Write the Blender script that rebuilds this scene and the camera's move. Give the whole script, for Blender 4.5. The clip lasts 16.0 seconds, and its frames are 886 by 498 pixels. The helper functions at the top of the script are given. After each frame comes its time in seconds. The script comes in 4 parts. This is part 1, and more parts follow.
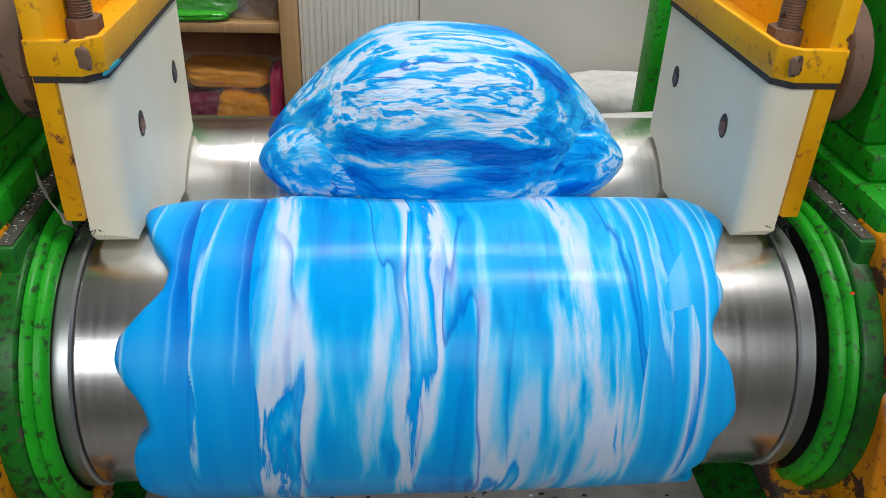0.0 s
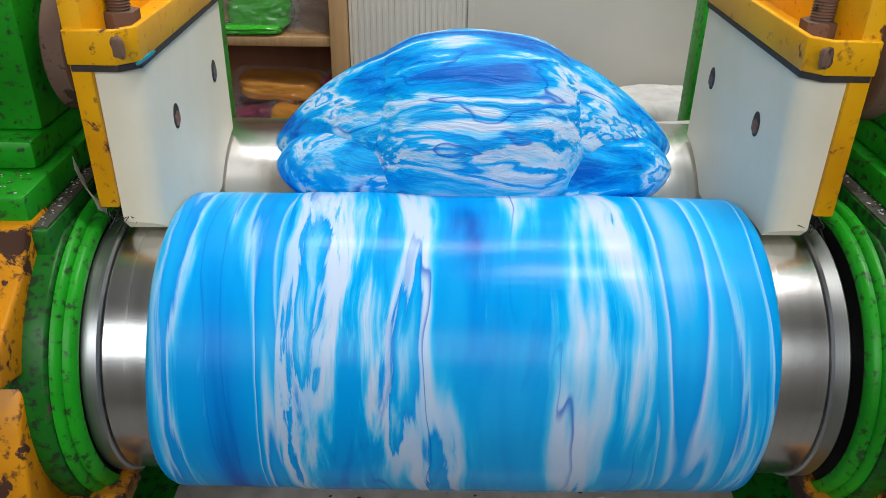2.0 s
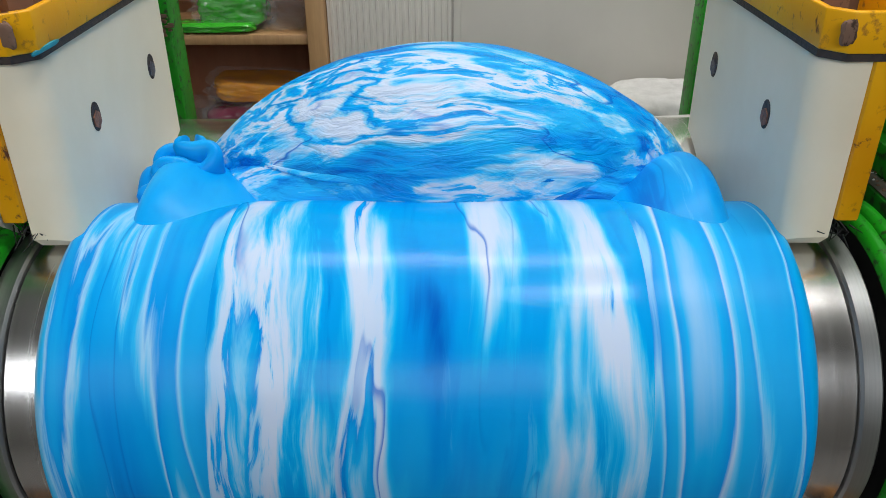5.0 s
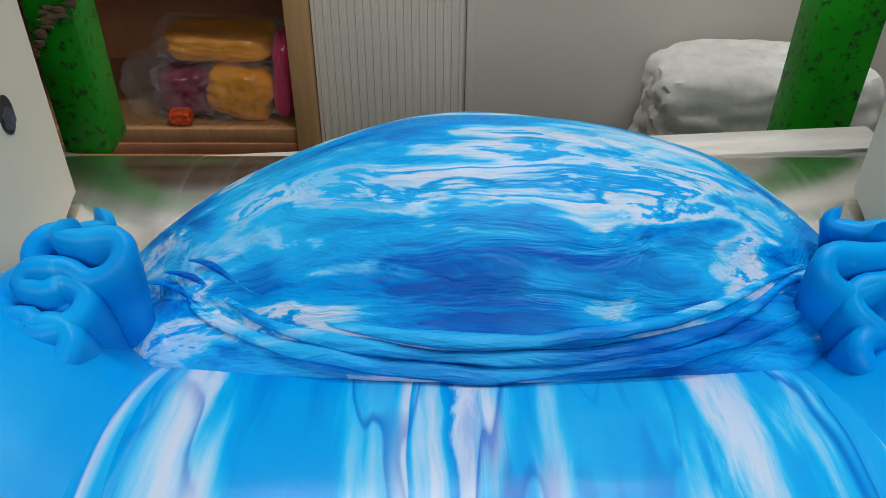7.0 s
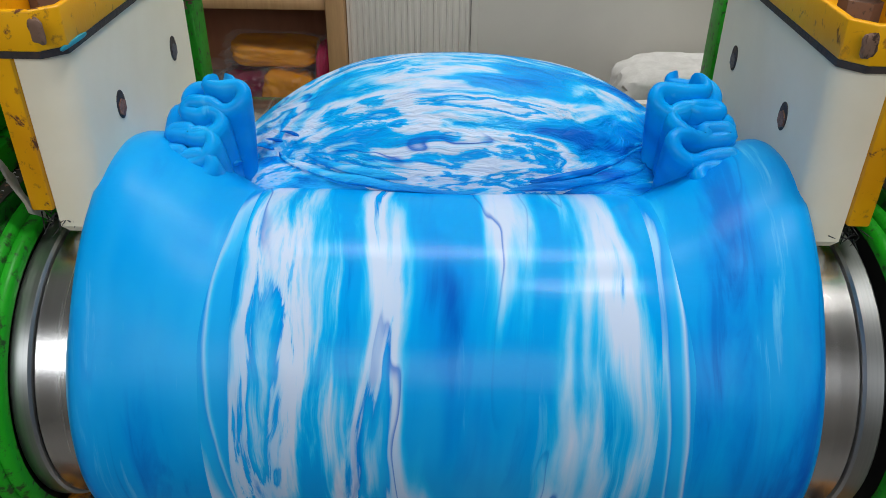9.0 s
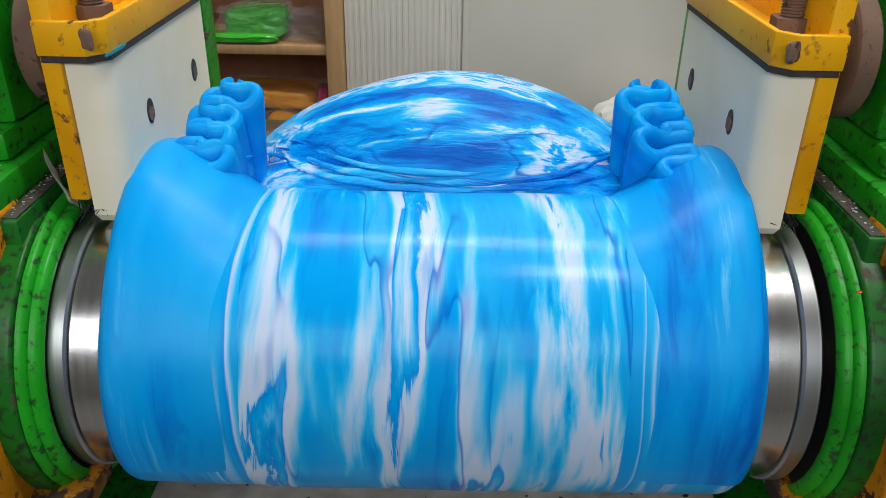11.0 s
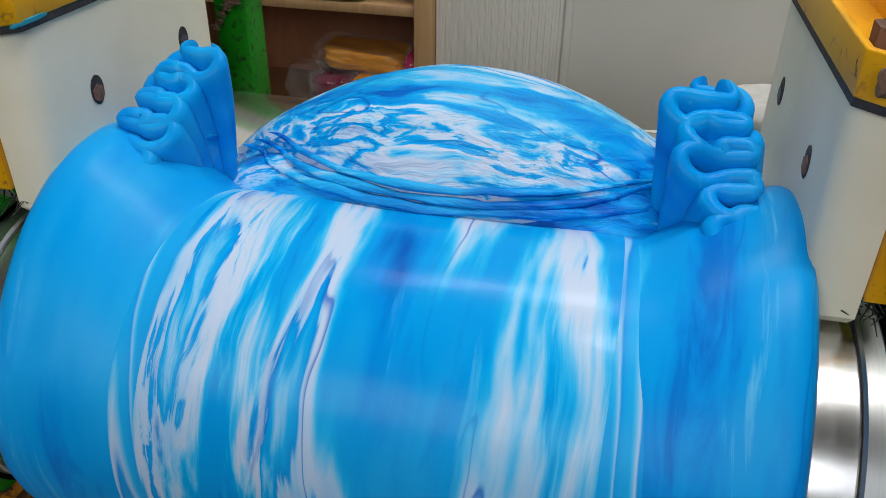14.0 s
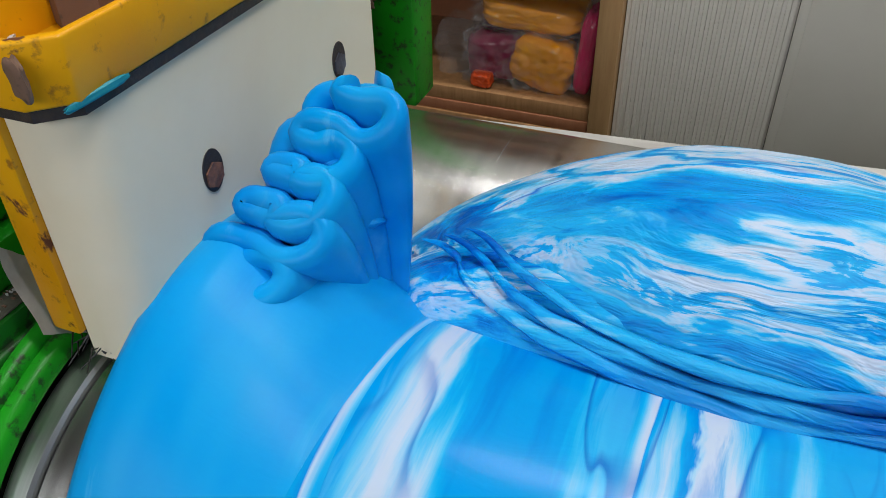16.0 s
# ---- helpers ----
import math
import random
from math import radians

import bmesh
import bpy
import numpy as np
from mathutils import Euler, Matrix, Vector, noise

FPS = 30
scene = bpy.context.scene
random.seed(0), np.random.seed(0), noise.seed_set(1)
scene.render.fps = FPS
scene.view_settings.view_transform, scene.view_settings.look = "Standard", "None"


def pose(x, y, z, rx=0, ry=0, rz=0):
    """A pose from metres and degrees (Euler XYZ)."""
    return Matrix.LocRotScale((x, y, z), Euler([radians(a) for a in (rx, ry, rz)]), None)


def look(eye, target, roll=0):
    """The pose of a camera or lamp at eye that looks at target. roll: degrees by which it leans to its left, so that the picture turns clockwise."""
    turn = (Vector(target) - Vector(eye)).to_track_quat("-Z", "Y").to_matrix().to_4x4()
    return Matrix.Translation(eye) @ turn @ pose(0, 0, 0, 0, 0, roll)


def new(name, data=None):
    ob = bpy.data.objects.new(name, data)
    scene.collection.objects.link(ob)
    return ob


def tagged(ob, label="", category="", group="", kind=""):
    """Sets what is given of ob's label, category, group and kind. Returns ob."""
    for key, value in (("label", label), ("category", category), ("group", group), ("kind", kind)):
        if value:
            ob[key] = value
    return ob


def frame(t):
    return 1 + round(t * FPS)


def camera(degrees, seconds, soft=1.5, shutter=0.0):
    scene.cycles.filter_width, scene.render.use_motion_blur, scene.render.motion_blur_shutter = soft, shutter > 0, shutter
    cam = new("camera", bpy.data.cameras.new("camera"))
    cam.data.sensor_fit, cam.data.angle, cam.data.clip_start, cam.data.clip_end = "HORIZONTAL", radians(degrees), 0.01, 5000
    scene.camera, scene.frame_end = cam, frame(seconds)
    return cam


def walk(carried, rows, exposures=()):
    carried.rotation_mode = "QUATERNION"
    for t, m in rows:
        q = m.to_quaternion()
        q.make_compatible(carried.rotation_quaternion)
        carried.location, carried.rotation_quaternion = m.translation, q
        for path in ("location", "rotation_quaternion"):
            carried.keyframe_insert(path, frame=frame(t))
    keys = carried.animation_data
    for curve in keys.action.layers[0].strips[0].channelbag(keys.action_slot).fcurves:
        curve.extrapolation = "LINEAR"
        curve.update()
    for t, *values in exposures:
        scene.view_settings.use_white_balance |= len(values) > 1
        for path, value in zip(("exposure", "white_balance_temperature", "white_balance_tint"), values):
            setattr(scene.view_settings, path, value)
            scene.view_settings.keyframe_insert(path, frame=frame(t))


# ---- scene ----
cam = camera(57.6, 16.0, soft=0.85)
PATH = [
    (0, (-0.063, -0.642, 0.517), (0.104, 1.063, -0.516), 2.4),
    (0.5, (-0.05, -0.693, 0.526), (0.064, 1.035, -0.474), 1.4),
    (1, (-0.027, -0.666, 0.521), (0.064, 1.078, -0.454), 1.1),
    (1.5, (-0.027, -0.656, 0.513), (0.027, 1.089, -0.463), 1.4),
    (2, (-0.028, -0.66, 0.492), (-0.011, 1.084, -0.487), 1.0),
    (2.5, (-0.019, -0.661, 0.455), (-0.019, 1.083, -0.523), 0.5),
    (3, (-0.024, -0.685, 0.456), (-0.019, 1.069, -0.504), 0.5),
    (3.5, (-0.023, -0.713, 0.463), (0.003, 1.055, -0.473), 0.6),
    (4, (-0.02, -0.703, 0.451), (0.007, 1.064, -0.486), 0.3),
    (6.3, (0.045, -0.29, 0.45), (0.011, 1.376, -0.656), -0.7),
    (6.5, (0.022, -0.256, 0.448), (-0.001, 1.391, -0.685), -0.8),
    (7, (-0.025, -0.222, 0.442), (0.003, 1.394, -0.736), 0.5),
    (7.5, (-0.046, -0.231, 0.44), (-0.023, 1.369, -0.76), 1.6),
    (8, (0.016, -0.34, 0.456), (-0.037, 1.284, -0.71), 1.2),
    (8.5, (0.023, -0.455, 0.474), (0.009, 1.186, -0.67), 1.4),
    (9, (0.005, -0.56, 0.487), (-0.021, 1.127, -0.587), 0.7),
    (9.2, (0.026, -0.606, 0.484), (-0.048, 1.108, -0.544), 0.1),
    (11.3, (0.004, -0.668, 0.473), (0.023, 1.098, -0.466), 1.4),
    (11.5, (-0.013, -0.657, 0.477), (0.055, 1.096, -0.482), 2.1),
    (12, (-0.015, -0.652, 0.476), (0.067, 1.1, -0.487), 2.3),
    (12.5, (-0.014, -0.641, 0.47), (0.067, 1.101, -0.508), 2.3),
    (13, (0.029, -0.613, 0.463), (0.06, 1.118, -0.537), 1.6),
    (13.5, (0.123, -0.551, 0.469), (-0.037, 1.157, -0.56), 0.6),
    (14, (0.142, -0.485, 0.462), (-0.232, 1.179, -0.583), 0.8),
    (14.5, (0.071, -0.367, 0.444), (-0.443, 1.248, -0.618), -0.9),
    (15, (0.007, -0.262, 0.44), (-0.558, 1.269, -0.717), -0.8),
    (15.5, (-0.02, -0.225, 0.442), (-0.593, 1.262, -0.768), -0.9),
    (16, (-0.032, -0.219, 0.445), (-0.624, 1.251, -0.775), -1.2),
]
walk(cam, [(t, look(eye, target, roll)) for t, eye, target, roll in PATH],
     exposures=((0, -0.08), (4.2, -0.08), (6.3, -0.54), (7.5, -0.54), (8.5, -0.40), (9.2, -0.28), (11.3, -0.10), (13, -0.12), (14, -0.42), (16, -0.40)))

# ---- light ----
world = bpy.data.worlds.new("world")
scene.world = world
world.use_nodes = True
wn, wl = world.node_tree.nodes, world.node_tree.links
sky = wn.new("ShaderNodeTexSky")
sky.sky_type, sky.sun_disc = "NISHITA", False
sky.sun_elevation, sky.sun_rotation = radians(40), radians(200)
wl.new(sky.outputs[0], wn["Background"].inputs[0])
wn["Background"].inputs[1].default_value = 0.1
scene.view_settings.exposure = 0.0


def area_lamp(name, m, sx, sy, power, colour):
    d = bpy.data.lights.new(name, "AREA")
    d.shape, d.size, d.size_y, d.energy, d.color = "RECTANGLE", sx, sy, power, colour
    ob = new(name, d)
    ob.matrix_world = m
    return ob


# a high window behind the mill's front, and the ceiling tubes
area_lamp("window_light", look((-0.30, -2.36, 1.40), (0.0, 0.0, 0.0)), 2.8, 0.9, 40, (0.95, 0.98, 1.0))
area_lamp("tube_light", look((0.70, -0.23, 2.585), (0.70, -0.23, 0)), 0.75, 0.10, 33, (1.0, 0.985, 0.96))
area_lamp("tube_light", look((0.10, 0.85, 2.585), (0.10, 0.85, 0)), 1.5, 0.10, 42, (1.0, 0.985, 0.96))


# ---- materials ----
def material(name):
    m = bpy.data.materials.new(name)
    m.use_nodes = True
    return m, m.node_tree.nodes, m.node_tree.links, m.node_tree.nodes["Principled BSDF"]


def coords(n, l, scale, rot=(0, 0, 0), kind="Object"):
    tc, mp = n.new("ShaderNodeTexCoord"), n.new("ShaderNodeMapping")
    mp.inputs["Scale"].default_value = scale
    mp.inputs["Rotation"].default_value = rot
    l.new(tc.outputs[kind], mp.inputs[0])
    return mp.outputs[0]


def noise_tex(n, l, vec, scale, detail=4, rough=0.55, distort=0.0):
    t = n.new("ShaderNodeTexNoise")
    t.inputs["Scale"].default_value, t.inputs["Detail"].default_value = scale, detail
    t.inputs["Roughness"].default_value, t.inputs["Distortion"].default_value = rough, distort
    if vec is not None:
        l.new(vec, t.inputs["Vector"])
    return t


def ramp(n, l, fac, stops, mode="LINEAR"):
    r = n.new("ShaderNodeValToRGB")
    r.color_ramp.interpolation = mode
    e = r.color_ramp.elements
    while len(e) < len(stops):
        e.new(0.5)
    for k, (p, c) in zip(e, stops):
        k.position, k.color = p, (*c, 1)
    l.new(fac, r.inputs[0])
    return r.outputs[0]


def mix(n, l, fac, a, b):
    m = n.new("ShaderNodeMix")
    m.data_type = "RGBA"
    for sock, v in ((m.inputs[0], fac), (m.inputs[6], a), (m.inputs[7], b)):
        if hasattr(v, "is_output"):
            l.new(v, sock)
        else:
            sock.default_value = v if isinstance(v, float) else (*v, 1)
    return m.outputs[2]


def bump(n, l, b, height, strength, dist=0.002):
    k = n.new("ShaderNodeBump")
    k.inputs["Strength"].default_value, k.inputs["Distance"].default_value = strength, dist
    l.new(height, k.inputs["Height"])
    l.new(k.outputs[0], b.inputs["Normal"])


WHITE = (0.51, 0.62, 0.80)
SOFT = (0.32, 0.58, 0.82)
LIGHT = (0.14, 0.52, 0.84)
PALE = (0.025, 0.44, 0.83)
CYAN = (0.002, 0.375, 0.80)
BLUE2 = (0.0005, 0.315, 0.77)
BLUE = (0.0004, 0.25, 0.72)
DEEP = (0.0004, 0.11, 0.50)


def vmath(n, l, op, a, b):
    k = n.new("ShaderNodeVectorMath")
    k.operation = op
    l.new(a, k.inputs[0])
    if op == "SCALE":
        k.inputs["Scale"].default_value = b
    elif hasattr(b, "is_output"):
        l.new(b, k.inputs[1])
    else:
        k.inputs[1].default_value = b
    return k.outputs[0]


def smath(n, l, op, a, b, c=None):
    k = n.new("ShaderNodeMath")
    k.operation = op
    for i, v in enumerate((a, b, c)):
        if hasattr(v, "is_output"):
            l.new(v, k.inputs[i])
        elif v is not None:
            k.inputs[i].default_value = v
    return k.outputs[0]


def dough_material(name, stretch, stops, warp=(0.03, 0.10, 0.10), warp_scale=4.0, fray=0.12, fray_at=(0.46, 0.60), lines=0.8, shift=0.0, veil=0.45, dabs=0.65, detail=2.2, relief=0.006, edge=None, rough=0.30, wrinkle=(0.15, (6, 60, 60)), seed=0.0):
    """Kneaded blue and white compound: nested layers of the two colours drawn out along the flow, frayed streaks in places and thin dark seams.
    stretch: layers per metre in x, y, z; edge: (from, to, drop), where the sides of the sheet hold less white."""
    m, n, l, b = material(name)
    p = vmath(n, l, "ADD", coords(n, l, (1, 1, 1)), (seed, seed * 0.7, -seed))
    w = vmath(n, l, "SUBTRACT", noise_tex(n, l, p, warp_scale, 3, 0.5).outputs["Color"], (0.5, 0.5, 0.5))
    p = vmath(n, l, "ADD", p, vmath(n, l, "MULTIPLY", w, warp))

    def layer(k, det, rough_, off=0.0, distort=0.0):
        q = vmath(n, l, "MULTIPLY", p, tuple(a * k[i] for i, a in enumerate(stretch)))
        if off:
            q = vmath(n, l, "ADD", q, (off, -off, off * 0.5))
        return noise_tex(n, l, q, 1.0, det, rough_, distort).outputs[0]
    fine = max(stretch)
    k_fray = tuple(2.7 if a == fine else 2.0 for a in stretch)
    tone = layer((1, 1, 1), detail, 0.5, 0.0, 0.3)
    streak = layer(k_fray, 6, 0.62, 11.0, 0.5)
    where = ramp(n, l, layer((0.5, 0.8, 0.8), 2, 0.5, 23.0), [(fray_at[0], (0.30,) * 3), (fray_at[1], (1, 1, 1))])
    d = smath(n, l, "MULTIPLY", smath(n, l, "SUBTRACT", streak, 0.5), where)
    tone = smath(n, l, "MULTIPLY_ADD", d, fray * 4, smath(n, l, "ADD", tone, shift))
    if edge:
        sx = n.new("ShaderNodeSeparateXYZ")
        l.new(p, sx.inputs[0])
        ax = smath(n, l, "ABSOLUTE", smath(n, l, "SUBTRACT", sx.outputs[0], seed), None)
        r = n.new("ShaderNodeMapRange")
        r.interpolation_type = "SMOOTHSTEP"
        r.inputs[1].default_value, r.inputs[2].default_value, r.inputs[3].default_value, r.inputs[4].default_value = edge[0], edge[1], 0.0, -edge[2]
        l.new(ax, r.inputs[0])
        tone = smath(n, l, "ADD", tone, r.outputs[0])
    col = ramp(n, l, tone, stops)
    # small dabs of the other tone inside the frayed places
    soft = layer(tuple(0.9 if a == fine else 1.3 for a in stretch), 3, 0.55, 71.0)
    col = mix(n, l, ramp(n, l, soft, [(0.50, (0, 0, 0)), (0.66, (veil,) * 3)]), col, PALE)
    for lo, hi, tint in ((0.33, 0.40, (0.0005, 0.20, 0.66)), (0.68, 0.61, LIGHT)):
        ends = [(lo, (1, 1, 1)), (hi, (0, 0, 0))] if lo < hi else [(hi, (0, 0, 0)), (lo, (1, 1, 1))]
        col = mix(n, l, smath(n, l, "MULTIPLY", smath(n, l, "MULTIPLY", ramp(n, l, streak, ends), where), dabs), col, tint)
    if lines:
        seam = ramp(n, l, layer((1.25, 1.0, 1.0), 2.5, 0.5, 41.0, 0.2), [(0.452, (0, 0, 0)), (0.466, (1, 1, 1)), (0.470, (1, 1, 1)), (0.474, (0, 0, 0))])
        keep = ramp(n, l, layer((0.7, 0.9, 0.9), 2, 0.5, 57.0), [(0.47, (0, 0, 0)), (0.56, (lines,) * 3)])
        col = mix(n, l, smath(n, l, "MULTIPLY", seam, keep), col, (0.001, 0.13, 0.56))
    l.new(col, b.inputs["Base Color"])
    b.inputs["Roughness"].default_value = rough
    b.inputs["Specular IOR Level"].default_value = 0.10
    b.inputs["Subsurface Weight"].default_value = 0.08
    b.inputs["Subsurface Radius"].default_value = (0.006, 0.008, 0.012)
    b.inputs["Subsurface Scale"].default_value = 0.4
    wr = noise_tex(n, l, vmath(n, l, "MULTIPLY", p, wrinkle[1]), 1.0, 4, 0.6, 0.6)
    bump(n, l, b, wr.outputs[0], wrinkle[0], relief)
    return m


LAYERS = [(0.27, DEEP), (0.33, BLUE), (0.40, BLUE2), (0.46, BLUE2), (0.485, CYAN), (0.505, PALE), (0.525, LIGHT), (0.548, SOFT), (0.572, WHITE), (0.612, WHITE), (0.625, SOFT), (0.635, BLUE), (0.65, BLUE2), (0.67, CYAN), (0.69, LIGHT), (0.72, WHITE)]
MOUND_LAYERS = [(0.33, DEEP), (0.39, BLUE), (0.445, BLUE2), (0.47, CYAN), (0.49, LIGHT), (0.51, SOFT), (0.53, WHITE), (0.55, WHITE), (0.565, SOFT), (0.575, CYAN), (0.59, BLUE2), (0.61, BLUE), (0.625, LIGHT), (0.65, WHITE)]
EDGE_LAYERS = [(0.24, DEEP), (0.33, BLUE), (0.42, BLUE2), (0.455, BLUE2), (0.470, PALE), (0.484, SOFT), (0.496, BLUE), (0.512, BLUE2), (0.56, CYAN), (0.58, LIGHT), (0.60, WHITE), (0.617, BLUE), (0.67, CYAN), (0.74, WHITE)]
SHEET_LAYERS = [(0.15, DEEP), (0.30, BLUE), (0.42, BLUE2), (0.57, BLUE2), (0.63, CYAN), (0.70, PALE), (0.76, LIGHT)]
RUFF_LAYERS = [(0.26, DEEP), (0.38, BLUE), (0.56, BLUE2), (0.68, CYAN), (0.76, PALE)]
M_BAND = dough_material("marbled_band", (15, 2.1, 2.1), LAYERS, (0.05, 0.10, 0.10), 4.0, fray=0.14, fray_at=(0.42, 0.60), shift=-0.012, detail=3.0, edge=(0.12, 0.185, 0.058), rough=0.22, wrinkle=(0.05, (8, 50, 50)), seed=1.3)
M_EDGE = dough_material("marbled_band_edge", (15, 1.3, 1.3), EDGE_LAYERS, (0.02, 0.06, 0.06), 4.0, fray=0.05, lines=0.5, rough=0.34, wrinkle=(0.03, (6, 50, 50)), seed=2.1)
M_SHEET = dough_material("blue_sheet", (14, 2.2, 2.2), SHEET_LAYERS, (0.03, 0.06, 0.06), 4.0, fray=0.26, lines=0.5, shift=-0.06, rough=0.34, wrinkle=(0.04, (6, 50, 50)), seed=3.7)
M_BANK = dough_material("marbled_bank", (3.2, 17, 17), MOUND_LAYERS, (0.07, 0.03, 0.03), 8.0, fray=0.20, fray_at=(0.36, 0.54), lines=0.9, shift=-0.012, detail=3.5, rough=0.36, wrinkle=(0.75, (9, 50, 50)), relief=0.010, veil=0.7, seed=0.4)
M_RUFF = dough_material("blue_ruffle", (12, 8, 8), RUFF_LAYERS, (0.05, 0.05, 0.05), 6.0, fray=0.02, lines=0.0, rough=0.32, wrinkle=(0.04, (20, 40, 40)))


def steel_material(name, colour, rough, brush):
    m, n, l, b = material(name)
    v = coords(n, l, (brush, 1.2, 1.2))
    t = noise_tex(n, l, v, 1.0, 6, 0.7)
    l.new(ramp(n, l, t.outputs[0], [(0.3, tuple(c * 0.82 for c in colour)), (0.7, colour)]), b.inputs["Base Color"])
    r = n.new("ShaderNodeMapRange")
    r.inputs[3].default_value, r.inputs[4].default_value = rough * 0.6, rough * 1.6
    l.new(t.outputs[0], r.inputs[0])
    l.new(r.outputs[0], b.inputs["Roughness"])
    b.inputs["Metallic"].default_value = 1.0
    bump(n, l, b, t.outputs[0], 0.012, 0.0006)
    return m


M_ROLL = steel_material("polished_steel", (0.80, 0.79, 0.78), 0.22, 110)
M_FLANGE = steel_material("turned_steel", (0.50, 0.51, 0.51), 0.34, 500)


def paint_material(name, colour, dark, chip, chip_at=0.66, scale=16, rough=0.38, dirt=(0.05, 0.045, 0.035), dirt_at=0.60):
    """Old machine paint with chips, rust and grime."""
    m, n, l, b = material(name)
    v = coords(n, l, (1, 1, 1))
    t0 = noise_tex(n, l, v, 7, 3)
    col = ramp(n, l, t0.outputs[0], [(0.35, dark), (0.62, colour)])
    t1 = noise_tex(n, l, v, scale, 6, 0.62, 0.4)
    t2 = noise_tex(n, l, v, scale * 4.5, 5, 0.6)
    g = ramp(n, l, t2.outputs[0], [(dirt_at, (0, 0, 0)), (dirt_at + 0.10, (0.85, 0.85, 0.85))])
    col = mix(n, l, g, col, dirt)
    c = ramp(n, l, t1.outputs[0], [(chip_at, (0, 0, 0)), (chip_at + 0.03, (1, 1, 1))])
    col = mix(n, l, c, col, chip)
    l.new(col, b.inputs["Base Color"])
    r = ramp(n, l, c, [(0.0, (rough,) * 3), (1.0, (0.8,) * 3)])
    l.new(r, b.inputs["Roughness"])
    bump(n, l, b, t1.outputs[0], 0.25, 0.004)
    b.inputs["Specular IOR Level"].default_value = 0.3
    return m


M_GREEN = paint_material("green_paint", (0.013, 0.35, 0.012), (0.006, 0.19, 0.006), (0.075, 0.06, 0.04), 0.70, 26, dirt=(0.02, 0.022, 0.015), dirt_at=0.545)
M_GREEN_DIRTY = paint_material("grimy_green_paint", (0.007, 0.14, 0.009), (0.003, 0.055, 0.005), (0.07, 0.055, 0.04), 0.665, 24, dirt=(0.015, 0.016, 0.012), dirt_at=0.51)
M_YELLOW = paint_material("yellow_paint", (0.84, 0.42, 0.004), (0.72, 0.31, 0.003), (0.13, 0.045, 0.02), 0.635, 22, dirt=(0.30, 0.12, 0.02))
M_YELLOW_WORN = paint_material("worn_yellow_paint", (0.66, 0.27, 0.004), (0.42, 0.14, 0.003), (0.06, 0.025, 0.014), 0.545, 24, dirt=(0.10, 0.04, 0.015), dirt_at=0.55)
M_FOOT = paint_material("rusted_yellow_paint", (0.50, 0.20, 0.012), (0.30, 0.10, 0.01), (0.05, 0.03, 0.022), 0.47, 26, dirt=(0.10, 0.04, 0.02), dirt_at=0.5)
M_RUST = paint_material("rusty_iron", (0.20, 0.12, 0.085), (0.12, 0.07, 0.05), (0.05, 0.03, 0.022), 0.62, 40, 0.75)


def simple_material(name, colour, dark, scale, rough, strength=0.1, stretch=(1, 1, 1), metal=0.0):
    m, n, l, b = material(name)
    v = coords(n, l, stretch)
    t = noise_tex(n, l, v, scale, 6, 0.6, 0.2)
    t2 = noise_tex(n, l, v, scale * 0.17, 3)
    col = ramp(n, l, t.outputs[0], [(0.3, dark), (0.65, colour)])
    f = ramp(n, l, t2.outputs[0], [(0.4, (0, 0, 0)), (0.7, (0.5, 0.5, 0.5))])
    col = mix(n, l, f, col, dark)
    l.new(col, b.inputs["Base Color"])
    b.inputs["Roughness"].default_value, b.inputs["Metallic"].default_value = rough, metal
    bump(n, l, b, t.outputs[0], strength, 0.002)
    return m


M_NYLON = simple_material("cream_nylon", (0.86, 0.79, 0.62), (0.80, 0.72, 0.54), 9, 0.5, 0.04)
M_HOLE = simple_material("greasy_hole", (0.05, 0.035, 0.03), (0.02, 0.018, 0.02), 200, 0.6, 0.5)
M_BOLT = simple_material("rusted_bolt", (0.30, 0.13, 0.08), (0.10, 0.05, 0.04), 240, 0.55, 0.6)
M_BLUEBOLT = simple_material("blued_bolt", (0.10, 0.11, 0.15), (0.03, 0.03, 0.04), 240, 0.4, 0.4)
M_WOOD = simple_material("varnished_wood", (0.46, 0.25, 0.11), (0.32, 0.16, 0.065), 18, 0.42, 0.06, (6, 6, 0.6))
M_WOOD_EDGE = simple_material("pale_wood_edge", (0.56, 0.34, 0.16), (0.44, 0.25, 0.11), 20, 0.45, 0.05, (5, 5, 0.5))
M_WOOD_DARK = simple_material("brown_cabinet_back", (0.42, 0.175, 0.085), (0.32, 0.12, 0.055), 12, 0.5, 0.05, (3, 3, 0.6))
M_PANEL = simple_material("grey_white_panel", (0.72, 0.685, 0.625), (0.65, 0.615, 0.56), 4, 0.5, 0.03)
M_WALL = simple_material("plaster_wall", (0.27, 0.26, 0.245), (0.20, 0.195, 0.18), 3, 0.8, 0.1)
M_CEIL = simple_material("grey_ceiling", (0.42, 0.42, 0.42), (0.34, 0.34, 0.34), 3, 0.85, 0.05)
M_FLOOR = simple_material("concrete_floor", (0.20, 0.19, 0.18), (0.14, 0.135, 0.125), 7, 0.7, 0.2)
M_TRAY = simple_material("dull_sheet_metal", (0.60, 0.56, 0.51), (0.33, 0.30, 0.27), 22, 0.5, 0.15, metal=0.35)
M_BOARD = simple_material("dusty_white_board", (0.66, 0.65, 0.62), (0.42, 0.40, 0.38), 14, 0.6, 0.1, (0.4, 2, 2))
